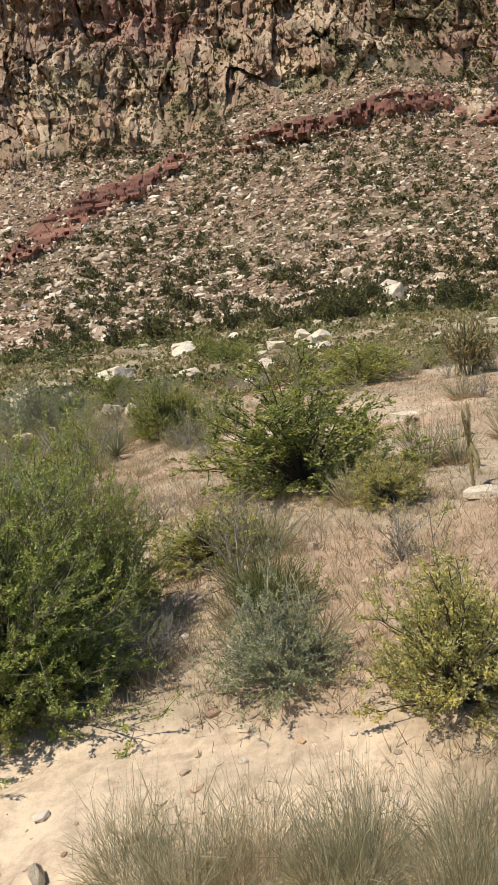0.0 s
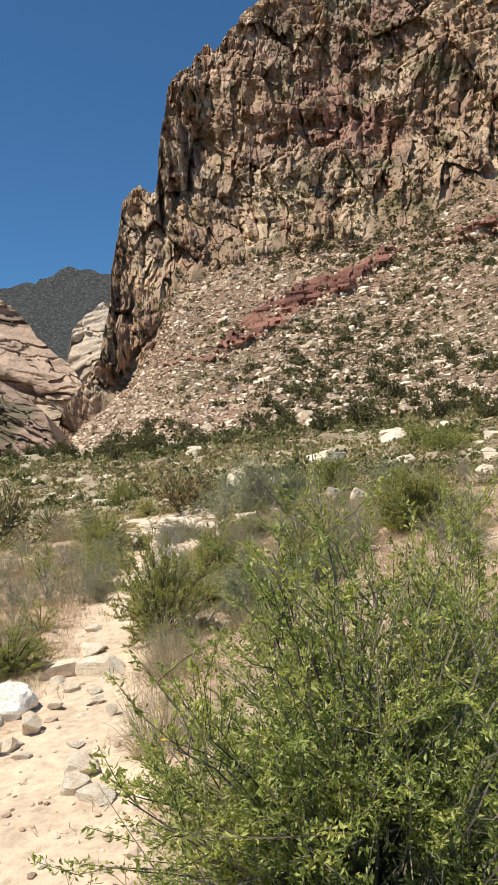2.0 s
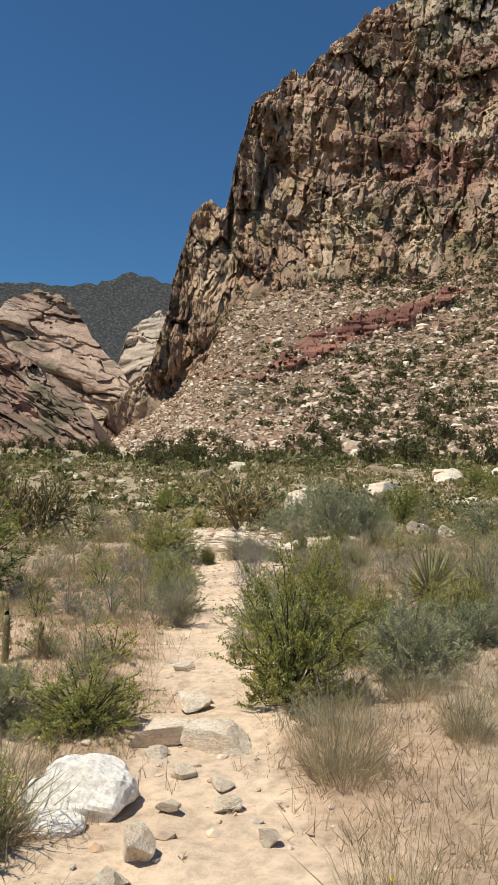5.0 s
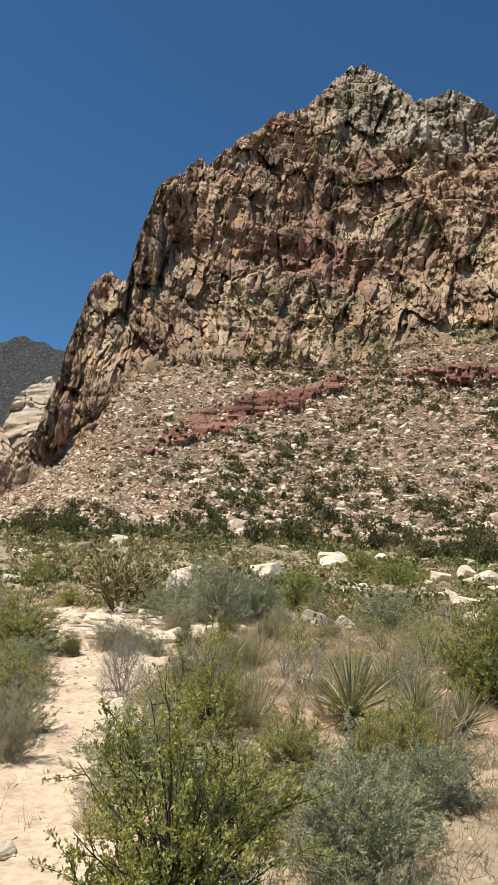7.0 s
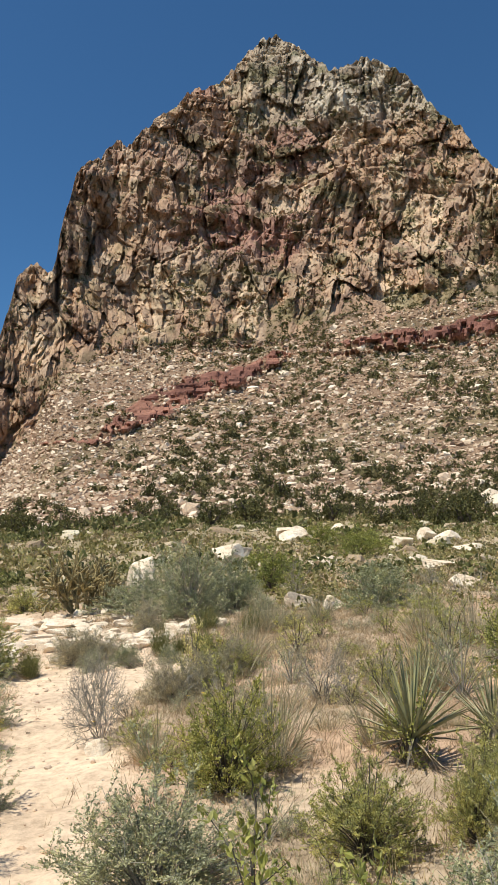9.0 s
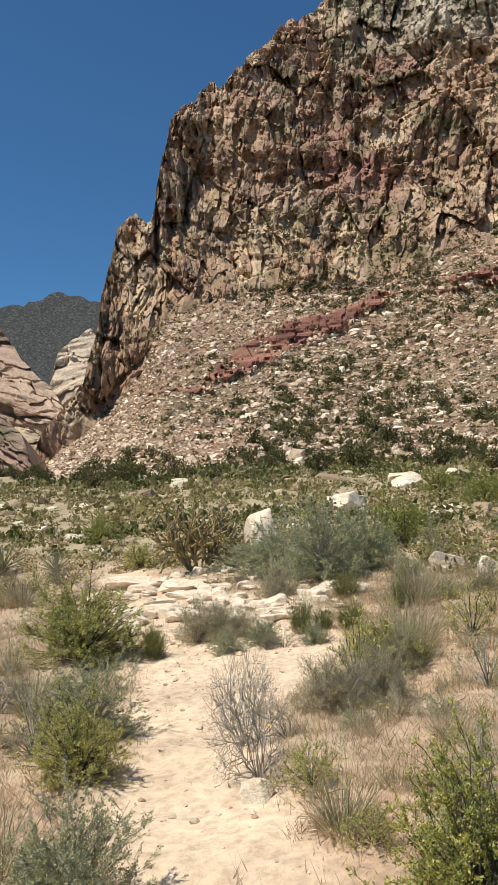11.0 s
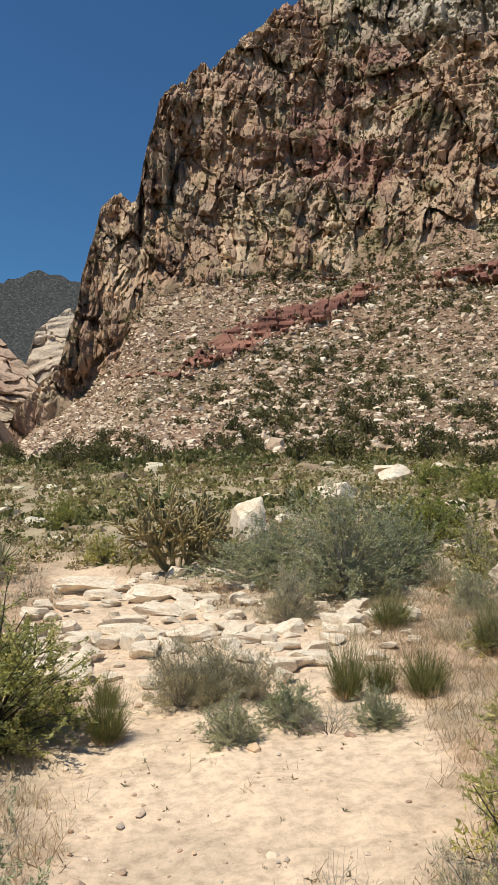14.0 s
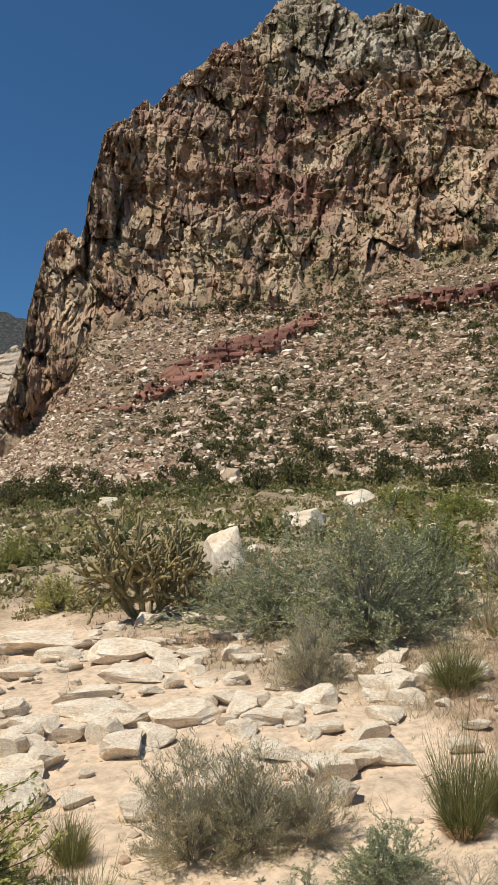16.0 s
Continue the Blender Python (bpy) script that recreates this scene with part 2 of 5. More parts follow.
def unit(v):
    return v / np.maximum(np.linalg.norm(v, axis=-1, keepdims=True), 1e-9)


def leaves(soup, pos, direc, length, width, rng):
    """Diamond leaves at pos along direc, each bent a little over its midrib."""
    n = len(pos)
    side = unit(np.cross(direc, unit(rng.normal(size=(n, 3)))))
    up = np.cross(side, direc)
    L, W = length[:, None], width[:, None]
    a, b = pos, pos + direc * L
    mid = pos + direc * L * 0.5 + up * W * 0.25
    v = np.stack([a, mid + side * W * 0.5, b, mid - side * W * 0.5], 1).reshape(-1, 3)
    k = np.arange(n)[:, None] * 4
    soup.add(v, np.concatenate([k + [[0, 1, 2]], k + [[0, 2, 3]]]))


def blades(soup, pos, direc, length, width, rng, droop=0.3, kink=0.0):
    """Thin two-piece grass blades that bow over."""
    n = len(pos)
    side = unit(np.cross(direc, unit(rng.normal(size=(n, 3)))))
    L, W = length[:, None], width[:, None]
    mid = pos + (direc + rng.normal(0, kink, (n, 3))) * L * 0.55
    bend = direc + rng.normal(0, kink * 1.5, (n, 3))
    bend[:, :2] *= 1 + 2 * droop
    bend[:, 2] -= droop * rng.random(n)
    tip = mid + unit(bend) * L * 0.45
    v = np.stack([pos - side * W * 0.5, pos + side * W * 0.5, mid + side * W * 0.4, mid - side * W * 0.4, tip], 1).reshape(-1, 3)
    k = np.arange(n)[:, None] * 5
    soup.add(v, np.concatenate([k + [[0, 1, 2]], k + [[0, 2, 3]], k + [[3, 2, 4]]]))


def tube(soup, pts, radii, sides=3):
    """A tapered tube along a line of points."""
    pts = np.asarray(pts, dtype=float)
    n = len(pts)
    d = unit(np.gradient(pts, axis=0))
    ref = np.array((0.31, 0.84, 0.44))
    s = unit(np.cross(d, ref))
    u = np.cross(s, d)
    a = np.arange(sides) * 2 * np.pi / sides
    v = pts[:, None] + np.asarray(radii)[:, None, None] * (np.cos(a)[None, :, None] * s[:, None] + np.sin(a)[None, :, None] * u[:, None])
    f = []
    for i in range(n - 1):
        for j in range(sides):
            p, q = i * sides + j, i * sides + (j + 1) % sides
            f += [(p, q, q + sides), (p, q + sides, p + sides)]
    f += [((n - 1) * sides, (n - 1) * sides + j, (n - 1) * sides + j + 1) for j in range(1, sides - 1)]
    soup.add(v, f)


def part(name, me, parent, label=""):
    ob = new(name, me)
    ob.parent = parent
    if label:
        ob["label"] = label
    return ob


# ---- the ground ----
def path_edges(y):
    left = np.interp(y, [-6, 0, 2, 4.4, 5.0, 5.5, 6.6, 8.6, 10, 12.8, 14.5, 17.6, 23, 28, 34], [1.4, 0.6, -0.5, -0.95, -0.8, -0.5, -0.53, -0.66, -0.77, -0.81, -0.95, -1.36, -2.3, -3.2, -4.6])
    right = np.interp(y, [-6, 1.6, 2.4, 3.4, 4.7, 6.7, 8.6, 10, 12.8, 14, 15, 16.5, 19, 21, 23, 28, 34], [3.2, 2.9, 1.5, 0.75, 0.54, 0.24, 0.02, 0.0, 0.0, 0.15, 0.8, 1.2, 1.2, 0.2, -1.0, -2.2, -3.9])
    return left, right


def plain_z(x, y):
    r = np.maximum(0, y - 24)
    return 0.112 + 0.56 * np.tanh(x / 6.16) + 10 * (1 - np.exp(-(r / 125) ** 2)) + 0.02 * np.clip(x, -34, 34) * np.minimum(1, r / 45)


def bare(x, y):
    """1 on the trodden sand, 0 among the plants."""
    a, b = path_edges(y)
    wob = (fbm(x * 1.1, y * 1.1, 0 * x, 3, 5) - 0.5) * 0.7
    on = smooth(a - 0.22 + wob, a + 0.12 + wob, x) * (1 - smooth(b - 0.12 + wob, b + 0.25 + wob, x))
    patch = smooth(0.58, 0.7, fbm(x * 0.42 + 9, y * 0.42, 0 * x, 3, 31))
    return np.clip(np.maximum(on * (1 - smooth(26, 32, y)), patch * 0.45 * (1 - smooth(9, 22, y))), 0, 1)


def ground_z(x, y):
    x, y = np.asarray(x, dtype=float), np.asarray(y, dtype=float)
    near = np.exp(-np.maximum(0, np.hypot(x, y - 10) - 15) / 14)
    b = bare(x, y)
    lump = (fbm(x * 1.7, y * 1.7, 0 * x, 4, 3) - 0.5) * 0.13 * (1 - 0.65 * b) - 0.035 * b
    dents = (fbm(x * 3.2, y * 3.2, 0 * x, 2, 8) - 0.5) * 0.06 + (fbm(x * 6.5, y * 6.5, 0 * x, 2, 9) - 0.5) * 0.045 * b
    return plain_z(x, y) + near * (lump + dents) + (1 - near) * (fbm(x * 0.11, y * 0.11, 0 * x, 3, 4) - 0.5) * 0.5


def spread(lo, hi, step, far_lo, far_hi, n):
    g = lambda k: step * (np.exp(np.linspace(0, np.log(k / step), n + 1))[1:])
    return np.concatenate([(lo - g(lo - far_lo))[::-1], np.arange(lo, hi, step), hi + g(far_hi - hi)])


def build_ground():
    xs, ys = spread(-5.5, 7.0, 0.07, -3000, 3000, 60), spread(-3.0, 28.0, 0.08, -3000, 3000, 60)
    X, Y = np.meshgrid(xs, ys)
    x, y = X.ravel(), Y.ravel()
    b = bare(x, y)
    n1, n2 = fbm(x * 0.6, y * 0.6, 0 * x, 4, 21), fbm(x * 3.1, y * 3.1, 0 * x, 3, 23)
    sand, soil, red = np.array((0.71, 0.565, 0.415)), np.array((0.47, 0.38, 0.275)), np.array((0.51, 0.37, 0.26))
    k = (smooth(0.4, 0.62, n1))[:, None]
    tone = soil * (1 - k) + red * k
    tone = mix3(tone, (0.36, 0.31, 0.2), smooth(20, 45, y) * (0.55 + 0.45 * smooth(0.4, 0.6, n1)))
    bb = np.clip(b + (n2 - 0.5) * 0.5, 0, 1)[:, None]
    tone = tone * (1 - bb) + sand * bb
    tone *= (0.88 + 0.24 * n2)[:, None]
    me = mesh_np("ground", np.stack([x, y, ground_z(x, y)], 1), grid_faces(len(ys), len(xs)), M["ground"], tone, True)
    tagged(new("ground", me), "pale sandy desert ground with a trodden footpath", "ground", kind="structure")


build_ground()

# ---- the mountains ----
EYE = np.array((0.0, 7.0, 1.62))


def ray_point(az, el, r):
    a = np.radians(az)
    return np.stack([EYE[0] + r * np.sin(a), EYE[1] + r * np.cos(a), EYE[2] + r * np.tan(np.radians(el)) + 0 * a], -1)


SKYLINE_AZ = [-14.5, -13.9, -12.9, -11.7, -10.7, -9.9, -9.3, -8.8, -8.6, -7.9, -7.4, -6.0, -4.9, -4.6, -4.4, -3.9, -3.3, -2.0, 0.0, 0.5, 2.1, 3.4, 5.8, 7.7, 9.5, 10.2, 12.5, 13.6, 15.0, 15.7, 17.0, 19.5, 21.0, 22.7, 24.0, 25.2, 26.8, 28.0, 29.2, 34, 42, 52, 64]
SKYLINE_EL = [1.2, 1.8, 4.7, 6.2, 7.3, 8.6, 11.0, 12.7, 14.7, 17.3, 19.6, 20.4, 20.0, 20.8, 22.4, 24.7, 26.6, 27.7, 29.1, 28.6, 30.1, 31.1, 32.6, 33.0, 34.3, 35.2, 35.9, 35.4, 35.0, 34.2, 33.6, 34.4, 33.5, 33.0, 31.6, 30.3, 29.2, 27.4, 26.3, 24, 19, 13, 7]


def main_base(az):
    return np.interp(az, [-14.5, -12, -10, -8.1, -5.9, -4, 0, 4, 12.2, 17.9, 28.7, 36, 64], [0.8, 3.0, 4.4, 6.0, 8.6, 12.6, 14.6, 14.8, 15.2, 17.0, 17.6, 15, 4])


def red_amount(az, el):
    wob = (fbm(az * 1.3, el * 1.3, 0 * az, 3, 71) - 0.5) * 0.9
    c1 = np.interp(az, [-1.6, 2, 5, 9, 13], [7.9, 10.2, 11.6, 12.7, 14.5])
    h1 = np.interp(az, [-1.6, -0.6, 3, 7, 11, 13.4], [0.1, 0.65, 1.25, 1.2, 0.7, 0.05])
    c2 = np.interp(az, [17.5, 22, 28.5, 31.5, 34.5, 45], [15.1, 15.3, 15.9, 15.6, 14.0, 10.0])
    h2 = np.interp(az, [16.8, 18, 21, 31, 40], [0.0, 0.3, 0.62, 0.8, 0.5])
    d = np.minimum(np.abs(el - c1 + wob) / np.maximum(h1, 0.03), np.abs(el - c2 + wob) / np.maximum(h2, 0.03))
    return (1 - smooth(0.6, 1.15, d)) * (0.35 + 0.65 * smooth(0.3, 0.46, fbm(az * 1.6, el * 2.6, 0 * az, 4, 73)))


def main_surface(az, v):
    """The point on the mountain for a bearing and a height share v: 0 to 1 the stony slope, 1 to 2 the cliffs."""
    ec = main_base(az)
    jag = (fbm(az * 2.1, 0 * az, 0 * az, 3, 55) - 0.5) * 0.8
    et = np.maximum(np.interp(az, SKYLINE_AZ, SKYLINE_EL) + jag * smooth(-13, -8, az), ec + 0.4)
    rc = np.interp(az, [-14.5, -8, 0, 64], [300, 380, 425, 425])
    base = ray_point(az, 0 * az, 126.0 + 0 * az)
    e0 = np.degrees(np.arctan((plain_z(base[..., 0], base[..., 1]) - 1.6 - EYE[2]) / 126.0))
    s, c = np.clip(v, 0, 1), np.clip(v - 1, 0, 1)
    el = e0 + (ec - e0) * s ** 1.1 + (et - ec) * c
    r = 126 + (rc - 126) * s + (et - ec) * 7.2 * c ** 0.85
    p = ray_point(az, el, r)
    rag = (fbm(az * 0.5, el * 0.35, 0 * az, 4, 57) - 0.5) * 6.5 * smooth(-12, -7, az) - 0.3
    cliff = smooth(-0.35, 0.8, el - ec - rag)
    x, y, z = p[..., 0], p[..., 1], p[..., 2]
    warp = (fbm(x * 0.012, y * 0.012, z * 0.012, 2, 90) - 0.5) * 40
    rib = fbm((x + warp) * 0.013, y * 0.01, z * 0.005 + 4, 3, 40, True)
    wob = fbm(x * 0.09, y * 0.09, z * 0.06, 4, 45) - 0.5
    wob2 = fbm(x * 0.11 + 7, y * 0.11, z * 0.08, 3, 41) - 0.5
    u, w = np.radians(az) * 480 + warp * 0.35 + wob * 4, z + warp * 0.5 + wob2 * 5
    c1, e1, t1 = cells(u / 26 + 0.14 * w / 40, w / 46 - 0.12 * u / 34, 601)
    c2, e2, t2 = cells((u + 5 * c1) / 6.4, (w + 9 * c1) / 19, 602)
    c3, e3, t3 = cells((u + 3 * c2) / 3.1, (w + 5 * c2) / 5.2, 603)
    block = c2
    crack = fbm((x - z * 0.12 + warp * 0.4) * 0.085, y * 0.05, z * 0.016, 4, 44, True)
    chunk = fbm((x + 0.15 * z + warp) * 0.04, y * 0.03, z * 0.025, 5, 43)
    push = (rib - 0.55) * 30 + (c1 - 0.5) * 12 + t1 * 9 + (c2 - 0.5) * 6.4 + t2 * 4.6 + (c3 - 0.5) * 2.8 + t3 * 2.2 + (chunk - 0.5) * 22 + wob * 3 + (fbm(u * 0.11, 0 * u, w * 0.018, 3, 38, True) - 0.6) * 9
    push = push - (1 - smooth(0.0, 0.08, e1)) * 1.6
    push = push - smooth(0.8, 0.92, crack) * 6 - smooth(0.72, 0.9, fbm((x + 0.1 * z) * 0.17 + warp * 0.05, y * 0.08, z * 0.03, 3, 49, True)) * 2.0
    gully = fbm((x + 0.55 * z) * 0.016 + 3, y * 0.004, z * 0.004, 3, 39, True)
    push = push - smooth(0.7, 0.93, gully) * 9
    shelf = (z + 0.1 * x + 46 * fbm(x * 0.011, y * 0.011, z * 0.004, 3, 46) + 5 * c2) / 19.0
    ledge = shelf - np.floor(shelf)
    push = push + (ledge - 0.5) * 4.5 * smooth(0.3, 0.55, fbm(x * 0.016, y * 0.016, z * 0.012, 2, 47))
    push = push * smooth(-0.4, 2.6, el - ec - rag) * np.interp(et - ec, [0.4, 6], [0.3, 1.0])
    red = red_amount(az, el)
    lay = fbm(x * 0.012, y * 0.012, (z - 0.16 * x) * 0.2, 3, 48)
    band = (z - 0.13 * x + 9 * wob) / 8.5
    push = push + red * (3 + 14 * (lay - 0.45) + 7 * (band - np.floor(band)) + 6 * (c2 - 0.5)) * (1 - cliff)
    push = push + (1 - cliff) * (1 - red) * smooth(0.02, 0.2, v) * (fbm(x * 0.05, y * 0.05, 0 * x, 4, 52) - 0.5) * 9
    cave = np.exp(-((az - 8.9) / 0.75) ** 2 - ((el - 27.6) / 1.25) ** 2) + 0.8 * np.exp(-((az + 2.3) / 0.28) ** 2 - ((el - 21.5) / 2.2) ** 2) + 0.9 * np.exp(-((az + 4.5) / 0.24) ** 2 - ((el - 19.2) / 2.4) ** 2)
    push = push - cave * 16
    a = np.radians(az)
    p = p.copy()
    p[..., 0] -= np.sin(a) * push
    p[..., 1] -= np.cos(a) * push
    p[..., 2] -= np.tan(np.radians(el)) * push * (0.45 + 0.52 * np.maximum(cliff, 1 - red))
    return p, el, cliff, red, rib, block, crack


def build_main():
    az = np.concatenate([np.linspace(-14.5, 36, 860), np.linspace(36, 64, 60)[1:]])
    vs = np.concatenate([np.linspace(0, 1, 120), np.linspace(1, 2, 300)[1:]])
    AZ, V = np.meshgrid(az, vs)
    p, el, cliff, red, rib, block, crack = main_surface(AZ, V)
    x, y, z = p[..., 0], p[..., 1], p[..., 2]
    n1 = fbm(x * 0.016, y * 0.016, z * 0.016, 4, 60)
    n2 = fbm(x * 0.05, y * 0.05, z * 0.022, 4, 62)
    n3 = fbm(x * 0.03, y * 0.03, (z + 0.1 * x) * 0.05, 3, 64)
    tone = mix3(np.broadcast_to(np.array((0.46, 0.325, 0.22)), p.shape), (0.63, 0.5, 0.355), smooth(0.44, 0.64, n2))
    tone = mix3(tone, (0.3, 0.2, 0.15), smooth(0.55, 0.95, block) * 0.6)
    rosy = smooth(18, 23, el) * (1 - smooth(27.5, 31.5, el)) * smooth(17, 8, AZ)
    tone = mix3(tone, (0.36, 0.205, 0.165), np.clip(smooth(0.52, 0.64, n1) * 0.55 + rosy * smooth(0.4, 0.62, n1) * 0.65, 0, 0.8))
    streak = fbm(x * 0.06, y * 0.05, z * 0.008, 4, 65)
    varnish = smooth(0.42, 0.56, streak) * np.clip(0.85 * np.exp(-((AZ + 1.0) / 3.6) ** 2 - ((el - 23.5) / 4.2) ** 2) + 0.75 * np.exp(-((AZ - 7.5) / 3.5) ** 2 - ((el - 28.5) / 1.9) ** 2) + 0.35 * smooth(0.5, 0.66, n3), 0, 1)
    tone = mix3(tone, (0.12, 0.085, 0.085), varnish * 0.8)
    peak = smooth(29.5, 31.5, el - 0.25 * (AZ - 13) * (AZ < 13)) * smooth(8, 11, AZ + 4 * (n1 - 0.5))
    tone = mix3(tone, (0.34, 0.295, 0.23), peak * 0.8)
    tone = mix3(tone, (0.58, 0.52, 0.42), peak * smooth(0.52, 0.62, fbm((x + 0.5 * z) * 0.05, y * 0.03, z * 0.01, 3, 67)))
    tone = mix3(tone, (0.17, 0.17, 0.085), smooth(0.55, 0.66, fbm(x * 0.06, y * 0.06, z * 0.1, 4, 66)) * np.interp(AZ, [0, 12], [0.35, 0.65]))
    scree = mix3(np.broadcast_to(np.array((0.27, 0.19, 0.13)), p.shape), (0.24, 0.19, 0.12), smooth(0.42, 0.62, fbm(x * 0.03, y * 0.03, 0 * x, 4, 68)))
    scree = mix3(scree, (0.38, 0.2, 0.145), smooth(0.55, 0.7, n1) * 0.5)
    tone = scree * (1 - cliff[..., None]) + tone * cliff[..., None]
    lay = fbm(x * 0.012, y * 0.012, (z - 0.16 * x) * 0.2, 3, 48)
    tone = mix3(tone, (0.36, 0.18, 0.135), red * (1 - 0.8 * cliff) * 0.9)
    tone = mix3(tone, (0.18, 0.085, 0.07), red * (1 - 0.8 * cliff) * smooth(0.46, 0.56, lay) * 0.75)
    back = p[-1].copy()
    rows = [p.reshape(-1, 3)]
    for k in range(1, 7):
        b = back.copy()
        b[:, 1] += 45 * k
        b[:, 2] = back[:, 2] * (1 - (k / 6.0) ** 1.4) - 3
        rows.append(b)
    tones = np.concatenate([tone.reshape(-1, 3)] + [tone[-1]] * 6)
    me = mesh_np("mountain", np.concatenate(rows), grid_faces(len(vs) + 6, len(az)), M["cliff"], tones)
    tagged(new("mountain", me), "tall craggy sandstone mountain with red banded ledges", "mountain", kind="structure")


def build_side(name, label, az, sky_az, sky_el, base_el, r0, slope, seed, dip, material, colours, amp, rows=150, rough_top=0.6, grain=1.0):
    """A farther mountain: bedded rock that dips along its face."""
    vs = np.linspace(0, 1, rows)
    AZ, V = np.meshgrid(az, vs)
    et = np.interp(AZ, sky_az, sky_el) + (fbm(AZ * 1.9, 0 * AZ, 0 * AZ, 3, seed) - 0.5) * rough_top
    et = np.maximum(et, base_el + 0.2)
    el = base_el + (et - base_el) * V
    r = r0 + (et - base_el) * slope * V
    p = ray_point(AZ, el, r)
    x, y, z = p[..., 0], p[..., 1], p[..., 2]
    k = 400.0 / r0
    warp = (fbm(x * 0.008 * k, y * 0.008 * k, z * 0.008 * k, 2, seed + 1) - 0.5) * 50 / k
    bed = (z + dip * x + warp) * k
    along = (x - dip * z) * k
    lay = fbm(along * 0.003, y * 0.003 * k, bed * 0.06, 4, seed + 2)
    chunk = fbm(along * 0.011, y * 0.011 * k, bed * 0.085, 4, seed + 3)
    rib = fbm(x * 0.014 * k, y * 0.01 * k, z * 0.008 * k, 3, seed + 4, True)
    wob = fbm(along * 0.05, y * 0.05 * k, bed * 0.08, 4, seed + 9) - 0.5
    along2, bed2 = along + 40 * wob, bed + 14 * wob
    c1, e1, t1 = cells(along2 / (70 * grain), bed2 / (13 / grain), seed + 11)
    c2, e2, t2 = cells((along2 + 9 * c1) / 20, (bed2 + 5 * c1) / (5.0 / grain), seed + 12)
    fine = fbm(along * 0.03, y * 0.03 * k, bed * 0.1, 4, seed + 7, True)
    push = ((lay - 0.5) * 34 * grain + (chunk - 0.5) * 20 + (rib - 0.5) * 34 + (c1 - 0.5) * 14 + (c2 - 0.5) * 7 + (fine - 0.6) * 14 - (1 - smooth(0, 0.12, e1)) * 3) * amp
    a = np.radians(AZ)
    p[..., 0] -= np.sin(a) * push
    p[..., 1] -= np.cos(a) * push
    p[..., 2] -= np.tan(np.radians(el)) * push * 0.85
    c0, c1, c2, c3 = (np.array(c) for c in colours)
    tone = mix3(np.broadcast_to(c0, p.shape), c1, smooth(0.45, 0.62, chunk))
    tone = mix3(tone, c2, smooth(0.5, 0.64, fbm(along * 0.006, y * 0, bed * 0.012, 3, seed + 5)) * 0.6)
    tone = mix3(tone, c3, smooth(0.58, 0.7, fbm(x * 0.03 * k, y * 0.03 * k, z * 0.03 * k, 4, seed + 6)) * 0.75)
    allp, tones = [p.reshape(-1, 3)], [tone.reshape(-1, 3)]
    for i in range(1, 5):
        b = p[-1].copy()
        b[:, 1] += 0.14 * r0 * i
        b[:, 2] = p[-1][:, 2] * (1 - (i / 4.0) ** 1.4) - 4
        allp.append(b)
        tones.append(tone[-1])
    me = mesh_np(name, np.concatenate(allp), grid_faces(rows + 4, len(az)), material, np.concatenate(tones))
    tagged(new(name, me), label, "mountain", kind="structure")


build_main()
ROSE, CREAM, RUST, SCRUB = (0.46, 0.35, 0.265), (0.62, 0.53, 0.42), (0.46, 0.29, 0.22), (0.16, 0.15, 0.09)
build_side("mountain_left", "pale slanting sandstone slopes rising to dark crags", np.concatenate([np.linspace(-70, -36, 50), np.linspace(-36, -12.8, 380)[1:]]),
           [-70, -50, -40, -33, -31.9, -30.6, -29.4, -28.0, -26.8, -25.7, -24.7, -23.4, -22.7, -21.8, -20.9, -19, -16, -14.2, -13.6, -12.8],
           [16, 23, 26, 22.4, 20.7, 18.7, 17.5, 17.5, 16.3, 14.9, 15.4, 14.8, 13.1, 11, 9, 8.2, 6.3, 4.7, 2.6, 1.5],
           0.9, 230.0, 11.0, 200, 0.75, M["strata"], ((0.37, 0.275, 0.21), (0.54, 0.455, 0.36), (0.33, 0.195, 0.155), SCRUB), 0.52, 230, 0.6, 1.7)
build_side("rock_dome", "rounded cream and pink sandstone dome in the canyon", np.linspace(-23.5, -10.2, 240),
           [-23.5, -21.4, -20.4, -18.7, -16.8, -15.3, -14.4, -13.1, -11.8, -10.2], [7, 11, 12.1, 12.9, 12.9, 11.7, 10.1, 8.9, 7.5, 4],
           0.6, 640.0, 14.0, 300, 0.35, M["strata"], ((0.56, 0.46, 0.36), (0.64, 0.55, 0.43), (0.44, 0.3, 0.235), SCRUB), 1.0, 170, 0.5, 0.85)
build_side("rock_shoulder", "pale sandstone shoulder behind the canyon mouth", np.linspace(-13.2, -6.0, 110),
           [-13.2, -12.2, -11.7, -10.7, -9.4, -8.0, -6.0], [5.0, 8.5, 10.6, 11.5, 12.3, 11.9, 11.0],
           0.6, 760.0, 16.0, 400, -0.4, M["strata"], (CREAM, (0.66, 0.57, 0.45), ROSE, SCRUB), 1.0, 120, 0.4, 0.5)
build_side("mountain_far", "distant dark wooded ridge", np.linspace(-62, 24, 240),
           [-62, -40, -22.5, -19.2, -16.2, -13.3, -12.0, -10.3, -8.7, 0, 24], [9, 12, 13, 13.3, 13.6, 14, 14.8, 14.5, 14.3, 13, 9],
           0.3, 1500.0, 60.0, 500, 0.1, M["far_ridge"], (ROSE, CREAM, RUST, SCRUB), 0.16, 90, 0.5)


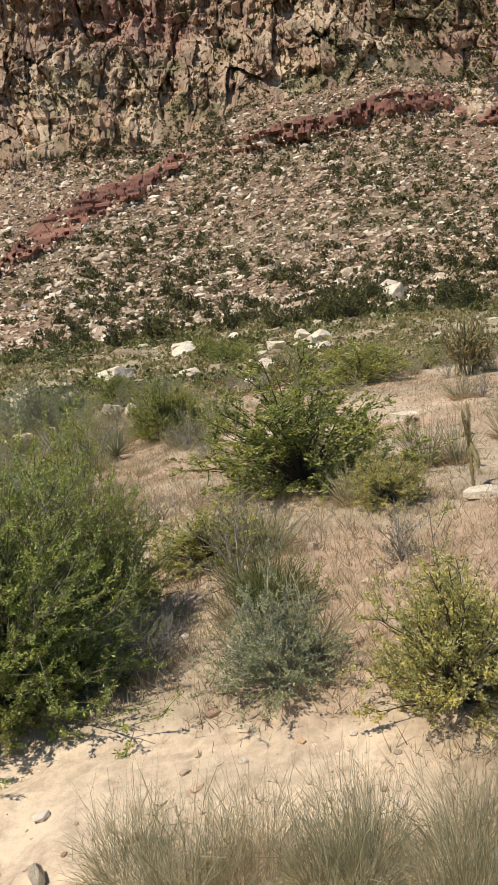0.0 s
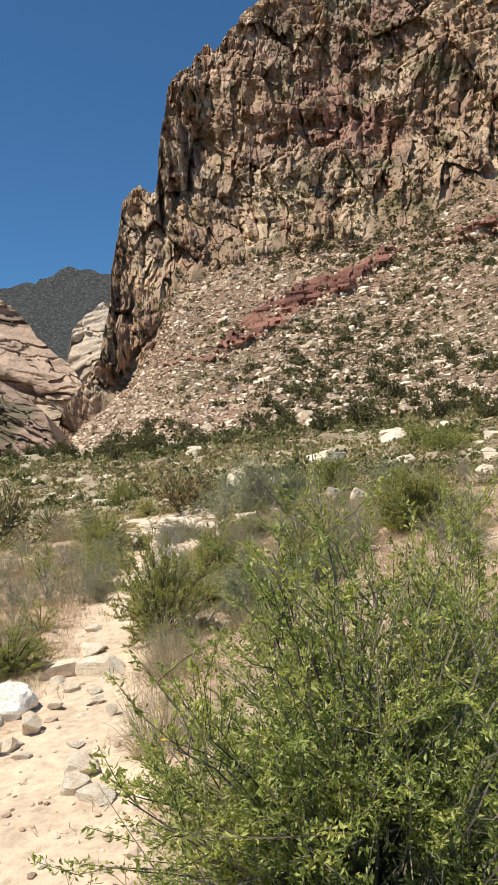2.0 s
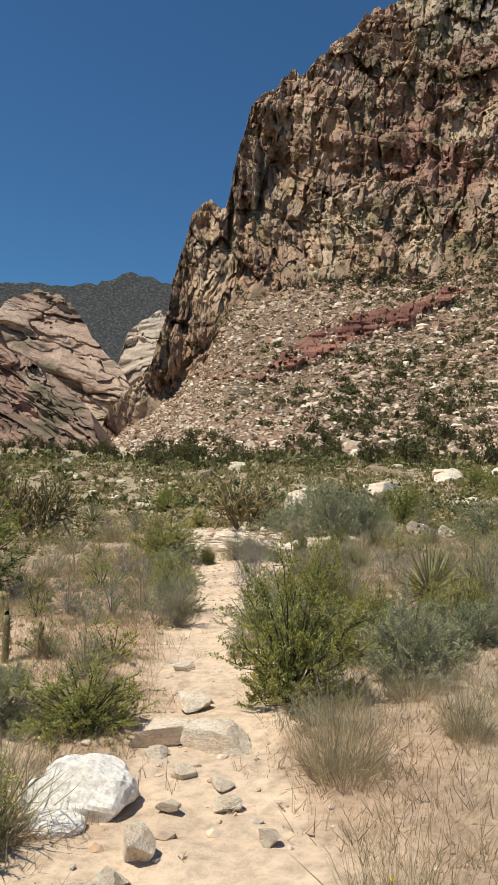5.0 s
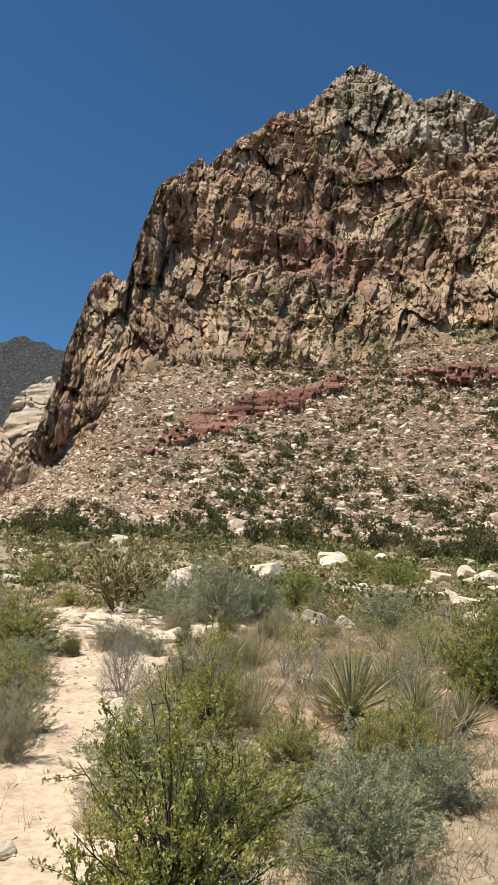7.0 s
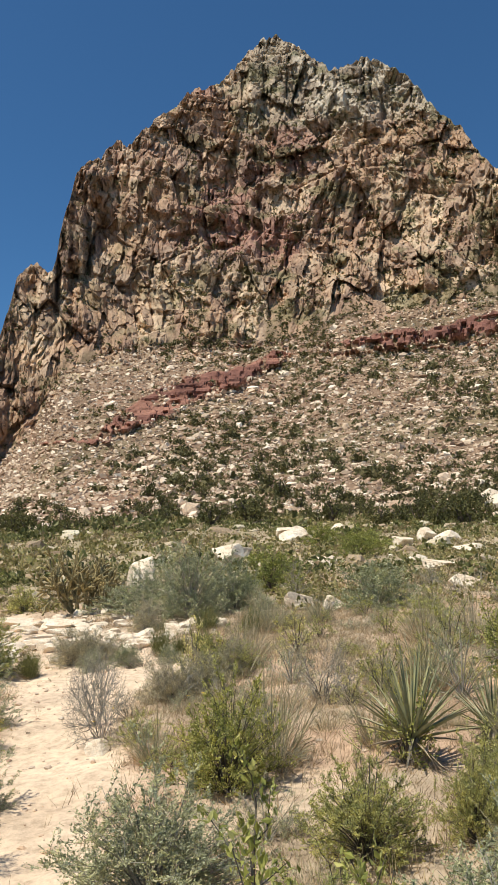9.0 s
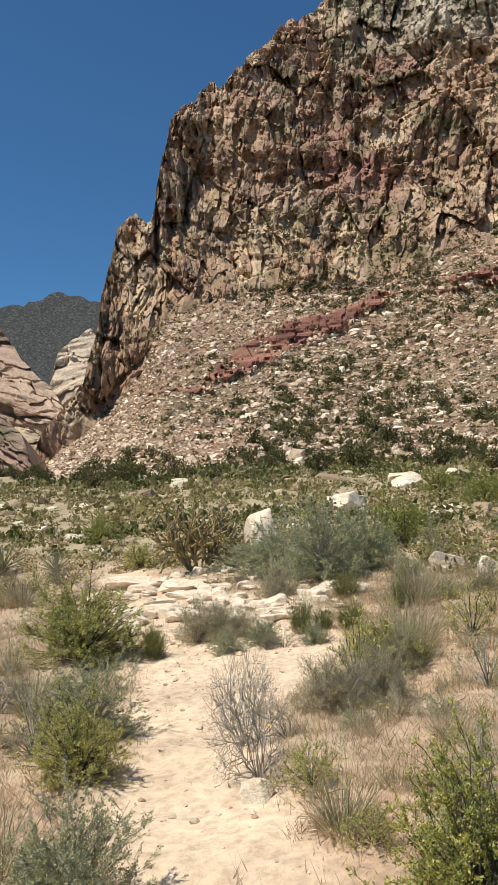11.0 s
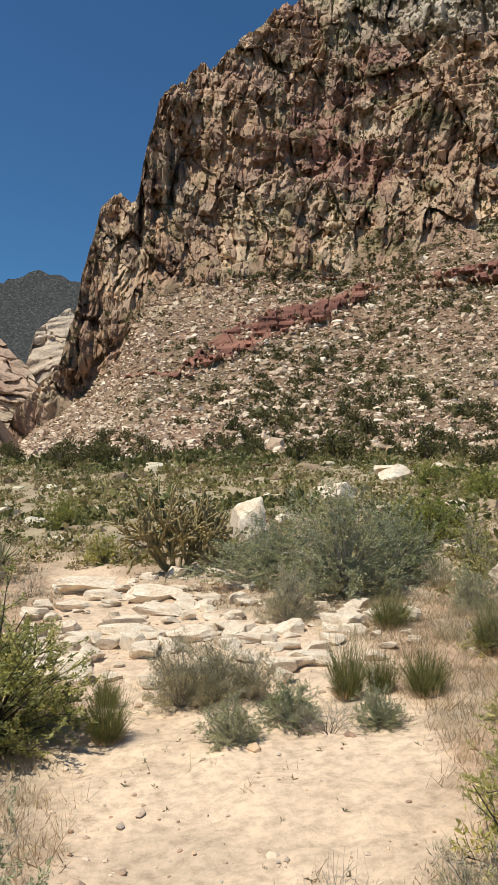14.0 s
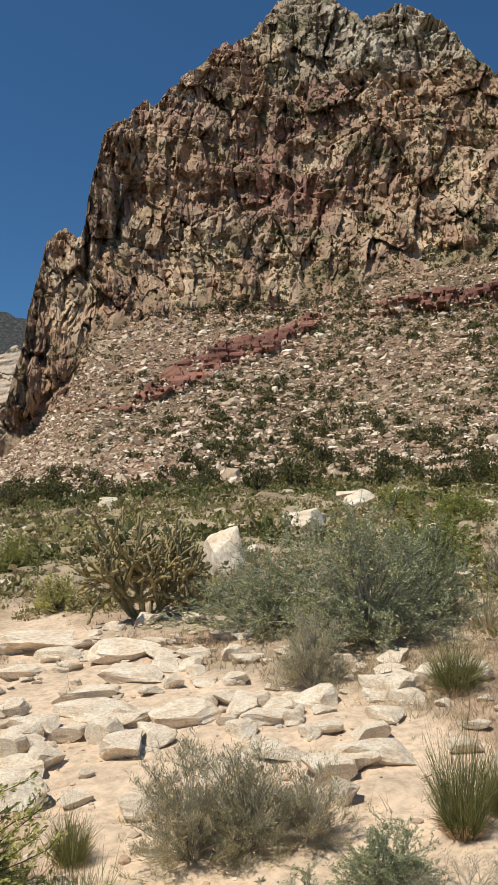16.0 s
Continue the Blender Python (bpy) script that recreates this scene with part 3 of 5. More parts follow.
# ---- loose cover that nobody could count ----
GOLD = (1 + 5 ** 0.5) / 2
ICO_V = unit(np.array([(-1, GOLD, 0), (1, GOLD, 0), (-1, -GOLD, 0), (1, -GOLD, 0), (0, -1, GOLD), (0, 1, GOLD), (0, -1, -GOLD), (0, 1, -GOLD), (GOLD, 0, -1), (GOLD, 0, 1), (-GOLD, 0, -1), (-GOLD, 0, 1)], dtype=float))
ICO_F = np.array([(0, 11, 5), (0, 5, 1), (0, 1, 7), (0, 7, 10), (0, 10, 11), (1, 5, 9), (5, 11, 4), (11, 10, 2), (10, 7, 6), (7, 1, 8), (3, 9, 4), (3, 4, 2), (3, 2, 6), (3, 6, 8), (3, 8, 9), (4, 9, 5), (2, 4, 11), (6, 2, 10), (8, 6, 7), (9, 8, 1)])


def stones_soup(soup, pos, size, rng, flat=0.65):
    """Small angular stones, one squashed and jittered lump at each place."""
    n = len(pos)
    v = ICO_V[None] * (0.72 + 0.56 * rng.random((n, 12, 1)))
    v = v * (np.stack([0.75 + 0.6 * rng.random(n), 0.75 + 0.5 * rng.random(n), flat * (0.6 + 0.7 * rng.random(n))], 1)[:, None] * size[:, None, None])
    a = rng.random(n) * 6.283
    ca, sa = np.cos(a)[:, None], np.sin(a)[:, None]
    v = np.stack([v[..., 0] * ca - v[..., 1] * sa, v[..., 0] * sa + v[..., 1] * ca, v[..., 2]], -1) + pos[:, None]
    soup.add(v, (ICO_F[None] + np.arange(n)[:, None, None] * 12))


BOX_V = np.array([(x, y, z) for x in (-1, 1) for y in (-1, 1) for z in (-1, 1)], dtype=float) * 0.68
BOX_F = np.array([(0, 1, 3), (0, 3, 2), (4, 6, 7), (4, 7, 5), (0, 4, 5), (0, 5, 1), (2, 3, 7), (2, 7, 6), (0, 2, 6), (0, 6, 4), (1, 5, 7), (1, 7, 3)])


def blocks_soup(soup, pos, size, rng):
    """Far blocks: rough six-sided lumps turned every way."""
    n = len(pos)
    v = BOX_V[None] * (0.6 + 0.7 * rng.random((n, 8, 1))) * (0.7 + 0.6 * rng.random((n, 1, 3))) + rng.normal(0, 0.1, (n, 8, 3))
    q, _ = np.linalg.qr(rng.normal(size=(n, 3, 3)))
    v = np.einsum("nij,nkj->nki", q, v) * (1, 1, 0.8) * size[:, None, None] + pos[:, None]
    soup.add(v, BOX_F[None] + np.arange(n)[:, None, None] * 8)


def bushes_soup(soup, pos, size, rng, per=40, leaf=0.5, tall=0.8):
    """Far shrubs: many loose leaf clumps inside an uneven dome."""
    n = len(pos)
    d = unit(rng.normal(size=(n, per, 3)))
    d[..., 2] = np.abs(d[..., 2]) * tall
    lump = 0.55 + 0.45 * np.abs(np.sin(d[..., 0] * 3.1 + size[:, None] * 7) * np.cos(d[..., 1] * 2.7 + size[:, None] * 3))
    rad = size[:, None] * (rng.random((n, per)) ** 0.4) * lump
    c = (pos[:, None] + d * rad[..., None]).reshape(-1, 3)
    s = np.repeat(size, per) * leaf * (0.5 + 0.8 * rng.random(n * per))
    leaves(soup, c, unit(rng.normal(size=c.shape) + (0, 0, 0.4)), s, s * 0.75, rng)


def stuff(name, soup, material, label, category):
    return tagged(new(name, soup.mesh(name, material)), label, category, kind="stuff")


def scatter_mountain():
    rng = np.random.default_rng(11)
    n = 52000
    az, v = rng.uniform(-13.5, 38, n), rng.random(n) ** 0.8 * 1.02
    p, el, cliff, red, *_ = main_surface(az, v)
    keep = (red < 0.75) & (rng.random(n) < 0.6 + 0.4 * smooth(0.38, 0.6, fbm(p[:, 0] * 0.025, p[:, 1] * 0.025, 0 * az, 3, 140)))
    p = p[keep]
    size = np.clip(np.exp(rng.normal(-0.84, 0.5, len(p))), 0.18, 1.5) * np.interp(p[:, 1], [120, 420], [0.75, 1.3])
    s = Soup()
    blocks_soup(s, p, size, rng)
    n = 2800
    az, v = np.where(rng.random(n) < 0.3, rng.uniform(-12, 38, n), rng.uniform(2, 38, n)), rng.random(n) * 0.98
    p, el, cliff, red, *_ = main_surface(az, v)
    p = p[red < 0.6]
    stones_soup(s, p, np.clip(np.exp(rng.normal(0.0, 0.35, len(p))), 0.6, 2.6) * np.interp(p[:, 1], [120, 420], [0.72, 1.3]), rng, 0.8)
    stuff("talus_boulders", s, M["talus_rock"], "pale and pink boulders strewn over the stony slope", "boulders")
    n = 9000
    az, v = rng.uniform(-13.5, 38, n), rng.random(n) ** 1.15 * 1.03
    p, el, cliff, red, *_ = main_surface(az, v)
    keep = (red < 0.5) & (rng.random(n) < 0.3 * (az > 3) + 0.02 + 0.68 * smooth(0.36, 0.56, fbm(p[:, 0] * 0.02, p[:, 1] * 0.02, 0 * az, 3, 150)) * np.interp(az, [-10, 0, 6], [0.1, 0.3, 1.0]))
    p = p[keep]
    size = np.clip(np.exp(rng.normal(0.35, 0.4, len(p))), 0.5, 3.6) * np.interp(p[:, 1], [120, 420], [0.75, 1.25])
    s = Soup()
    bushes_soup(s, p, size, rng, 24, 0.54, 0.95)
    n = 9500
    az, v = np.where(rng.random(n) < 0.35, rng.uniform(-9, 36, n), rng.uniform(4, 36, n)), 1.0 + 0.95 * rng.random(n) ** 1.2
    p, el, cliff, red, rib, block, crack = main_surface(az, v)
    p = p[(block < 0.6)]
    bushes_soup(s, p, np.clip(np.exp(rng.normal(0.15, 0.45, len(p))), 0.5, 3.4), rng, 14, 0.62, 0.8)
    stuff("slope_shrubs", s, M["far_shrub"], "dark green shrubs dotted over slope and ledges", "shrubs")


def scatter_plain():
    rng = np.random.default_rng(12)
    n = 13000
    d, az = np.where(rng.random(n) < 0.2, 17 + 32 * rng.random(n), 17 + 118 * rng.random(n) ** 0.66), np.radians(rng.uniform(-48, 48, n))
    x, y = d * np.sin(az), 4 + d * np.cos(az)
    ok = (y > 19) & (rng.random(n) < 0.45 + 0.55 * smooth(0.35, 0.6, fbm(x * 0.05, y * 0.05, 0 * x, 3, 160))) & ~((np.abs(x + 0.5) < 3.2) & (y < 27))
    x, y = x[ok], y[ok]
    size = np.clip(np.exp(rng.normal(-0.8, 0.45, len(x))), 0.15, 1.3) * np.interp(y, [20, 130], [0.75, 1.7])
    kind = (fbm(x * 0.09, y * 0.09, 0 * x, 2, 165) + rng.normal(0, 0.12, len(x)))
    for name, lo, hi, material, per, label in (("olive_shrubs", -9, 0.5, "plain_shrub", 22, "low olive shrubs covering the flat plain"), ("straw_tufts", 0.5, 0.63, "plain_straw", 20, "straw-coloured dry tufts covering the flat plain"), ("dark_shrubs", 0.63, 9, "plain_green", 30, "dark green low shrubs dotted over the plain")):
        ok = (kind >= lo) & (kind < hi)
        s = Soup()
        for part_ok, many, leaf in ((ok & (y < 45), per * 3, 0.2), (ok & (y >= 45), per, 0.4)):
            bushes_soup(s, np.stack([x, y, ground_z(x, y) - 0.05], 1)[part_ok], size[part_ok] * (1.25 if hi > 5 else 0.95), rng, many, leaf, 0.85)
        stuff(name, s, M[material], label, "shrubs")
    n = 1500
    d, az = 24 + 110 * rng.random(n) ** 0.7, np.radians(rng.uniform(-45, 45, n))
    x, y = d * np.sin(az), 4 + d * np.cos(az)
    ok = (rng.random(n) < 0.15 + 0.85 * smooth(0.45, 0.62, fbm(x * 0.04 + 3, y * 0.04, 0 * x, 3, 170)))
    x, y = x[ok], y[ok]
    size = np.clip(np.exp(rng.normal(-1.25, 0.55, len(x))), 0.1, 1.1) * np.interp(y, [24, 120], [0.8, 1.7])
    s = Soup()
    stones_soup(s, np.stack([x, y, ground_z(x, y)], 1), size, rng, 0.6)
    stuff("plain_stones", s, M["talus_rock"], "pale stones scattered over the plain", "stones")


def scatter_near():
    rng = np.random.default_rng(13)
    s = Soup()
    for n, x0, x1, y0, y1, per, fine in ((42000, -3.5, 4.8, 0.2, 21.0, 7, 0.0022), (42000, -9.0, 11.0, 1.0, 24.0, 6, 0.003), (10000, -17.0, 18.0, 21.0, 38.0, 5, 0.008)):
        x, y = rng.uniform(x0, x1, n), rng.uniform(y0, y1, n)
        b = bare(x, y)
        patch = fbm(x * 0.55, y * 0.55, 0 * x, 3, 180)
        ok = rng.random(n) < (1 - b) ** 1.5 * (0.6 + 0.8 * smooth(0.36, 0.6, patch)) + 0.012
        x, y = x[ok], y[ok]
        px, py = np.repeat(x, per) + rng.normal(0, 0.04, len(x) * per), np.repeat(y, per) + rng.normal(0, 0.04, len(x) * per)
        pos = np.stack([px, py, ground_z(px, py) - 0.01], 1)
        di = unit(np.stack([rng.normal(0, 0.6, len(px)), rng.normal(0, 0.6, len(px)), np.ones(len(px))], 1))
        h = np.repeat(0.04 + 0.16 * rng.random(len(x)) ** 2, per) * (0.5 + 0.7 * rng.random(len(px)))
        side = unit(np.cross(di, rng.normal(size=di.shape))) * fine
        k = np.arange(len(px))[:, None] * 3
        s.add(np.stack([pos - side, pos + side, pos + di * h[:, None]], 1), k + [[0, 1, 2]])
    stuff("dry_grass", s, M["dry_grass"], "low dry pinkish grass between the shrubs", "grass")
    n = 34000
    d, az = 0.6 + 22 * rng.random(n) ** 0.8, np.radians(rng.uniform(-50, 50, n))
    x, y = 1.0 + d * np.sin(az), -1.6 + d * np.cos(az)
    ok = rng.random(n) < 0.16 + 0.45 * bare(x, y) * smooth(0.42, 0.62, fbm(x * 0.8, y * 0.8, 0 * x, 3, 190)) + 0.4 * np.exp(-((y - 19.5) / 2.6) ** 2) * (np.abs(x + 0.2) < 2.6)
    x, y = x[ok], y[ok]
    size = np.clip(np.exp(rng.normal(-4.75, 0.65, len(x))), 0.003, 0.05)
    s = Soup()
    stones_soup(s, np.stack([x, y, ground_z(x, y) + size * 0.15], 1), size, rng, 0.6)
    stuff("path_pebbles", s, M["pebble"], "small pale pebbles lying on the sandy path", "pebbles")
    n = 700
    x, y = rng.uniform(-2.5, 3.4, n), rng.uniform(0.3, 19, n)
    ok = rng.random(n) < 0.5 * bare(x, y)
    x, y = x[ok], y[ok]
    per = 7
    px, py = np.repeat(x, per), np.repeat(y, per)
    di = unit(rng.normal(size=(len(px), 3)) * (1, 1, 0.5) + (0, 0, 0.4))
    s = Soup()
    leaves(s, np.stack([px, py, ground_z(px, py)], 1), di, 0.015 + 0.03 * rng.random(len(px)), 0.006 + 0.004 * rng.random(len(px)), rng)
    stuff("sand_sprouts", s, M["drab"], "tiny withered sprouts dotted over the sand", "sprouts")


scatter_mountain()
scatter_plain()
scatter_near()


# ---- plants ----
def fit_unit(*soups):
    """Brings a plant's pieces to one metre across and one metre high."""
    v = np.concatenate([q for s in soups for q in s.v])
    r, h = np.percentile(np.hypot(v[:, 0], v[:, 1]), 96), np.percentile(v[:, 2], 98)
    for s in soups:
        s.v = [q * np.float32((0.5 / r, 0.5 / r, 1.0 / h)) for q in s.v]


def stem_paths(rng, count, spreadout, height, segs=6, wander=0.06):
    out = []
    for _ in range(count):
        a, lean = rng.random() * 6.283, spreadout * rng.random() ** 0.6
        p, d = np.array((math.cos(a), math.sin(a), 0)) * 0.03 * rng.random(), np.array((math.cos(a) * lean, math.sin(a) * lean, 1.0))
        pts, L = [p], height * (0.7 + 0.35 * rng.random()) / segs
        for _ in range(segs):
            d = d + rng.normal(0, wander * 3, 3)
            d[2] = max(d[2], 0.15)
            p = p + d / np.linalg.norm(d) * L
            pts.append(p)
        out.append(np.array(pts))
    return out


def leafy_shrub(name, seed, leaf_material, leaf_len, count, label, twigs=90, stems=15, lean=0.75, dome=1.0, bark="bark", bare_twigs=0, slim=0.45, upward=0.3, woody=1.0, tangle=0.7):
    """A shrub one metre high and wide: woody stems from the base, twigs, and leaves along the twigs."""
    rng = np.random.default_rng(seed)
    root = new(name)
    wood, green = Soup(), Soup()
    sprays = int(twigs * 0.13) + stems
    k = np.arange(sprays) + 0.5
    rise, turn = np.arccos(1 - 1.02 * k / sprays), k * 2.39996 + rng.normal(0, 0.35, sprays)
    d = np.stack([np.cos(turn) * np.sin(rise), np.sin(turn) * np.sin(rise), np.cos(rise) + 0.06], 1)
    swell = 0.5 + 0.9 * fbm(d[:, 0] * 2.4 + seed, d[:, 1] * 2.4, d[:, 2] * 2.4, 2, seed)
    wide = 0.5 * min(1.1, 0.55 + 0.5 * lean)
    ends = d * (swell * (0.4 + 0.65 * rng.random(sprays) ** 0.55))[:, None] * (wide, wide, 0.95)
    ends[:, 2] = np.maximum(ends[:, 2], 0.07)
    limbs = []
    for t in ends:
        bow = np.array((t[0] * 0.35, t[1] * 0.35, t[2] * 0.6)) + rng.normal(0, 0.03, 3)
        q = np.linspace(0, 1, 7)[:, None]
        limbs.append(2 * q * (1 - q) * bow + q * q * t + rng.normal(0, 0.009, (7, 3)) * q)
        limbs[-1][:, 2] = np.maximum(limbs[-1][:, 2], 0.0)
        tube(wood, limbs[-1], np.linspace(0.012, 0.003, 7) * woody)
    per = max(1, count // twigs)
    for i in range(twigs):
        limb = limbs[i % sprays]
        u = 6 * (0.4 + 0.59 * rng.random() ** 0.7)
        a = limb[int(u)] + (limb[min(6, int(u) + 1)] - limb[int(u)]) * (u - int(u))
        out = unit(unit(limb[6] - limb[3]) * 0.5 + unit(a * (1, 1, 0.6) + 1e-6) * 0.3 + rng.normal(0, 0.46 + 0.2 * tangle, 3) + (0, 0, 0.14 * dome))
        L = (0.09 + 0.15 * rng.random()) * (1.15 - 0.3 * tangle)
        line = np.array([a, a + out * L * 0.5 + rng.normal(0, 0.008, 3), a + out * L + rng.normal(0, 0.016, 3) + (0, 0, 0.02)])
        line[:, 2] = np.maximum(line[:, 2], 0.02)
        tube(wood, line, np.array((0.004, 0.0028, 0.0014)) * woody)
        if i < bare_twigs:
            continue
        u = 0.12 + 0.88 * rng.random(per) ** 0.8
        base = np.where((u < 0.5)[:, None], line[0] + (line[1] - line[0]) * (2 * u)[:, None], line[1] + (line[2] - line[1]) * (2 * u - 1)[:, None])
        base = base + rng.normal(0, 0.4 * leaf_len, (per, 3))
        base[:, 2] = np.maximum(base[:, 2], 0.02)
        di = unit(rng.normal(size=(per, 3)) * 0.75 + out * 0.8 + (0, 0, upward))
        s = leaf_len * (0.6 + 0.8 * rng.random(per))
        leaves(green, base, di, s, s * slim, rng)
    fit_unit(wood, green)
    part("stem", wood.mesh("stem", M[bark]), root, "woody stems and twigs")
    part("foliage", green.mesh("foliage", M[leaf_material]), root)
    return tagged(root, label, "shrub")


def blade_clump(name, seed, material, count, width, lean, label, category, droop=0.25, base_r=0.13, extra=0, wild=0.24):
    """A clump one metre high of thin upright stems."""
    rng = np.random.default_rng(seed)
    root = new(name)
    s = Soup()
    a, r = rng.random(count) * 6.283, rng.random(count) ** 0.5
    pos = np.stack([np.cos(a) * r * base_r, np.sin(a) * r * base_r, np.zeros(count)], 1)
    di = unit(np.stack([np.cos(a) * r * lean, np.sin(a) * r * lean, np.ones(count)], 1) + rng.normal(0, wild, (count, 3)))
    h = (0.4 + 0.65 * rng.random(count)) * (1.05 - 0.35 * r)
    blades(s, pos, di, h, width * (0.7 + 0.6 * rng.random(count)), rng, droop, 0.13)
    for _ in range(extra):
        k = rng.integers(0, count, count // 2)
        q = pos[k] + di[k] * h[k, None] * (0.25 + 0.45 * rng.random((len(k), 1)))
        blades(s, q, unit(di[k] + rng.normal(0, 0.6, (len(k), 3))), h[k] * 0.4, width * (0.6 + 0.5 * rng.random(len(k))), rng, droop, 0.2)
    dead = Soup()
    m = max(count // 3, 170)
    a = rng.random(m) * 6.283
    pos = np.stack([np.cos(a) * base_r * 1.1, np.sin(a) * base_r * 1.1, 0 * a], 1)
    blades(dead, pos, unit(np.stack([np.cos(a), np.sin(a), 0.35 + 0.6 * rng.random(m)], 1)), 0.2 + 0.2 * rng.random(m), np.full(m, width), rng, 0.7)
    fit_unit(s, dead)
    part("blade", s.mesh("blade", M[material]), root)
    part("dry_base", dead.mesh("dry_base", M["dry_grass"]), root, "withered reddish blades round the base")
    return tagged(root, label, category)


def twig_shrub(name, seed, label, leafy=0):
    """A leafless shrub one metre high: stems that fork again and again."""
    rng = np.random.default_rng(seed)
    root = new(name)
    s, g, base = Soup(), Soup(), Soup()

    def grow(p, d, L, r, depth):
        pts = [p]
        for _ in range(3):
            d = unit(d + rng.normal(0, 0.22, 3))
            p = p + d * L / 3
            p[2] = max(p[2], 0.02)
            pts.append(p.copy())
        tube(base if depth >= 3 else s, pts, np.linspace(r, r * 0.65, 4))
        if leafy and depth <= 1:
            n = leafy
            b = p + rng.normal(0, 0.03, (n, 3))
            leaves(g, b, unit(rng.normal(size=(n, 3))), 0.012 + 0.014 * rng.random(n), 0.006 + 0.005 * rng.random(n), rng)
        if depth:
            for _ in range(3 if depth > 2 else 2):
                grow(p, unit(d + rng.normal(0, 0.5, 3) + (0, 0, 0.12)), L * 0.74, r * 0.6, depth - 1)

    for _ in range(13 if leafy else 19):
        a = rng.random() * 6.283
        grow(np.array((0.03 * math.cos(a), 0.03 * math.sin(a), 0.0)), unit(np.array((math.cos(a), math.sin(a), 0.25 + 1.2 * rng.random()))), 0.34, 0.011, 3 if leafy else 4)
    fit_unit(*((s, base, g) if leafy else (s, base)))
    part("stem", base.mesh("stem", M["bark" if leafy else "grey_twig"]), root, "woody lower stems")
    part("twig", s.mesh("twig", M["grey_twig"]), root)
    if leafy:
        part("foliage", g.mesh("foliage", M["drab"]), root, "sparse drab leaves")
    return tagged(root, label, "shrub")


def yucca(seed, label):
    """A rosette one metre high of stiff folded blades on a short trunk with a skirt of dead leaves."""
    rng = np.random.default_rng(seed)
    root = new("yucca")
    trunk = Soup()
    tube(trunk, [(0, 0, 0), (0.01, 0, 0.1), (0, 0.01, 0.22)], (0.11, 0.1, 0.05), 8)
    part("trunk", trunk.mesh("trunk", M["dead_blade"]), root, "shaggy brown trunk")
    for k in range(64):
        green = k < 50
        a = k * 2.39996 + rng.normal(0, 0.1)
        tilt = (0.08 + 1.25 * (k / 50) ** 0.8 if green else 1.45 + 0.7 * rng.random()) + rng.normal(0, 0.05)
        L = (0.78 if green else 0.5) * (0.85 + 0.25 * rng.random())
        d = np.array((math.cos(a) * math.sin(tilt), math.sin(a) * math.sin(tilt), math.cos(tilt)))
        side = unit(np.cross(d, (0, 0, 1.0)) + 1e-4)
        up = np.cross(side, d)
        o = np.array((0, 0, 0.19))
        v, w = [], 0.034 if green else 0.026
        for u, ww in ((0.03, 0.8), (0.3, 1.0), (0.65, 0.7), (1.0, 0.04)):
            c = o + d * L * u - np.array((0, 0, 0.06 * u * u * math.sin(min(tilt, 1.57))))
            v += [c - side * w * ww * 0.5 + up * 0.012 * ww, c, c + side * w * ww * 0.5 + up * 0.012 * ww, c - up * 0.006 * ww]
        f = []
        for i in range(3):
            for j, jj in ((0, 1), (1, 2), (2, 3), (3, 0)):
                p, q = i * 4 + j, i * 4 + jj
                f += [(p, q, q + 4), (p, q + 4, p + 4)]
        s = Soup()
        s.add(np.maximum(v, (-9, -9, 0.0)), f)
        part("blade" if green else "dead_blade", s.mesh("blade", M["yucca" if green else "dead_blade"]), root)
    return tagged(root, label, "yucca")


def cactus(name, seed, label, trunks, depth, lean):
    """A jointed cactus one metre high: knobbly joints that branch, clothed in pale spines."""
    rng = np.random.default_rng(seed)
    root = new(name)
    flesh, spine = Soup(), Soup()

    def grow(p, d, L, r, k):
        n = 6
        pts = [p + d * L * i / n + rng.normal(0, 0.003, 3) for i in range(n + 1)]
        rad = [r * (0.75 if i in (0, n) else (1.0 if i % 2 else 0.86)) for i in range(n + 1)]
        tube(flesh, pts, rad, 5)
        m = int(46 * L / 0.2)
        u, a = rng.random(m), rng.random(m) * 6.283
        s = unit(np.cross(d, (0.3, 0.8, 0.4)))
        q = np.cross(s, d)
        nrm = np.cos(a)[:, None] * s + np.sin(a)[:, None] * q
        leaves(spine, p + d * L * u[:, None] + nrm * r * 0.85, unit(nrm + rng.normal(0, 0.4, (m, 3))), np.full(m, r * 1.0), np.full(m, r * 0.22), rng)
        if k:
            for _ in range(2 if rng.random() < 0.7 else 3):
                e = unit(d + rng.normal(0, lean, 3) + (0, 0, 0.15))
                grow(pts[-1] if rng.random() < 0.75 else pts[4], e, L * (0.7 + 0.3 * rng.random()), r * 0.88, k - 1)

    for _ in range(trunks):
        a = rng.random() * 6.283
        grow(np.array((0.05 * math.cos(a), 0.05 * math.sin(a), -0.02)), unit(np.array((math.cos(a) * 0.9, math.sin(a) * 0.9, 0.7 + 0.8 * rng.random())) if trunks > 2 else np.array((0.08, 0.02, 1.0))), 0.19 if trunks > 2 else 0.5, 0.0165 if trunks > 2 else 0.085, depth)
    if trunks > 2:
        fit_unit(flesh, spine)
    else:
        top = max(float(q[:, 2].max()) for q in flesh.v)
        for s in (flesh, spine):
            s.v = [q * np.float32((1, 1, 1 / top)) for q in s.v]
    part("flesh", flesh.mesh("flesh", M["cactus"], True), root)
    part("spine", spine.mesh("spine", M["spine"]), root, "pale straw-coloured spines")
    return tagged(root, label, "cactus")


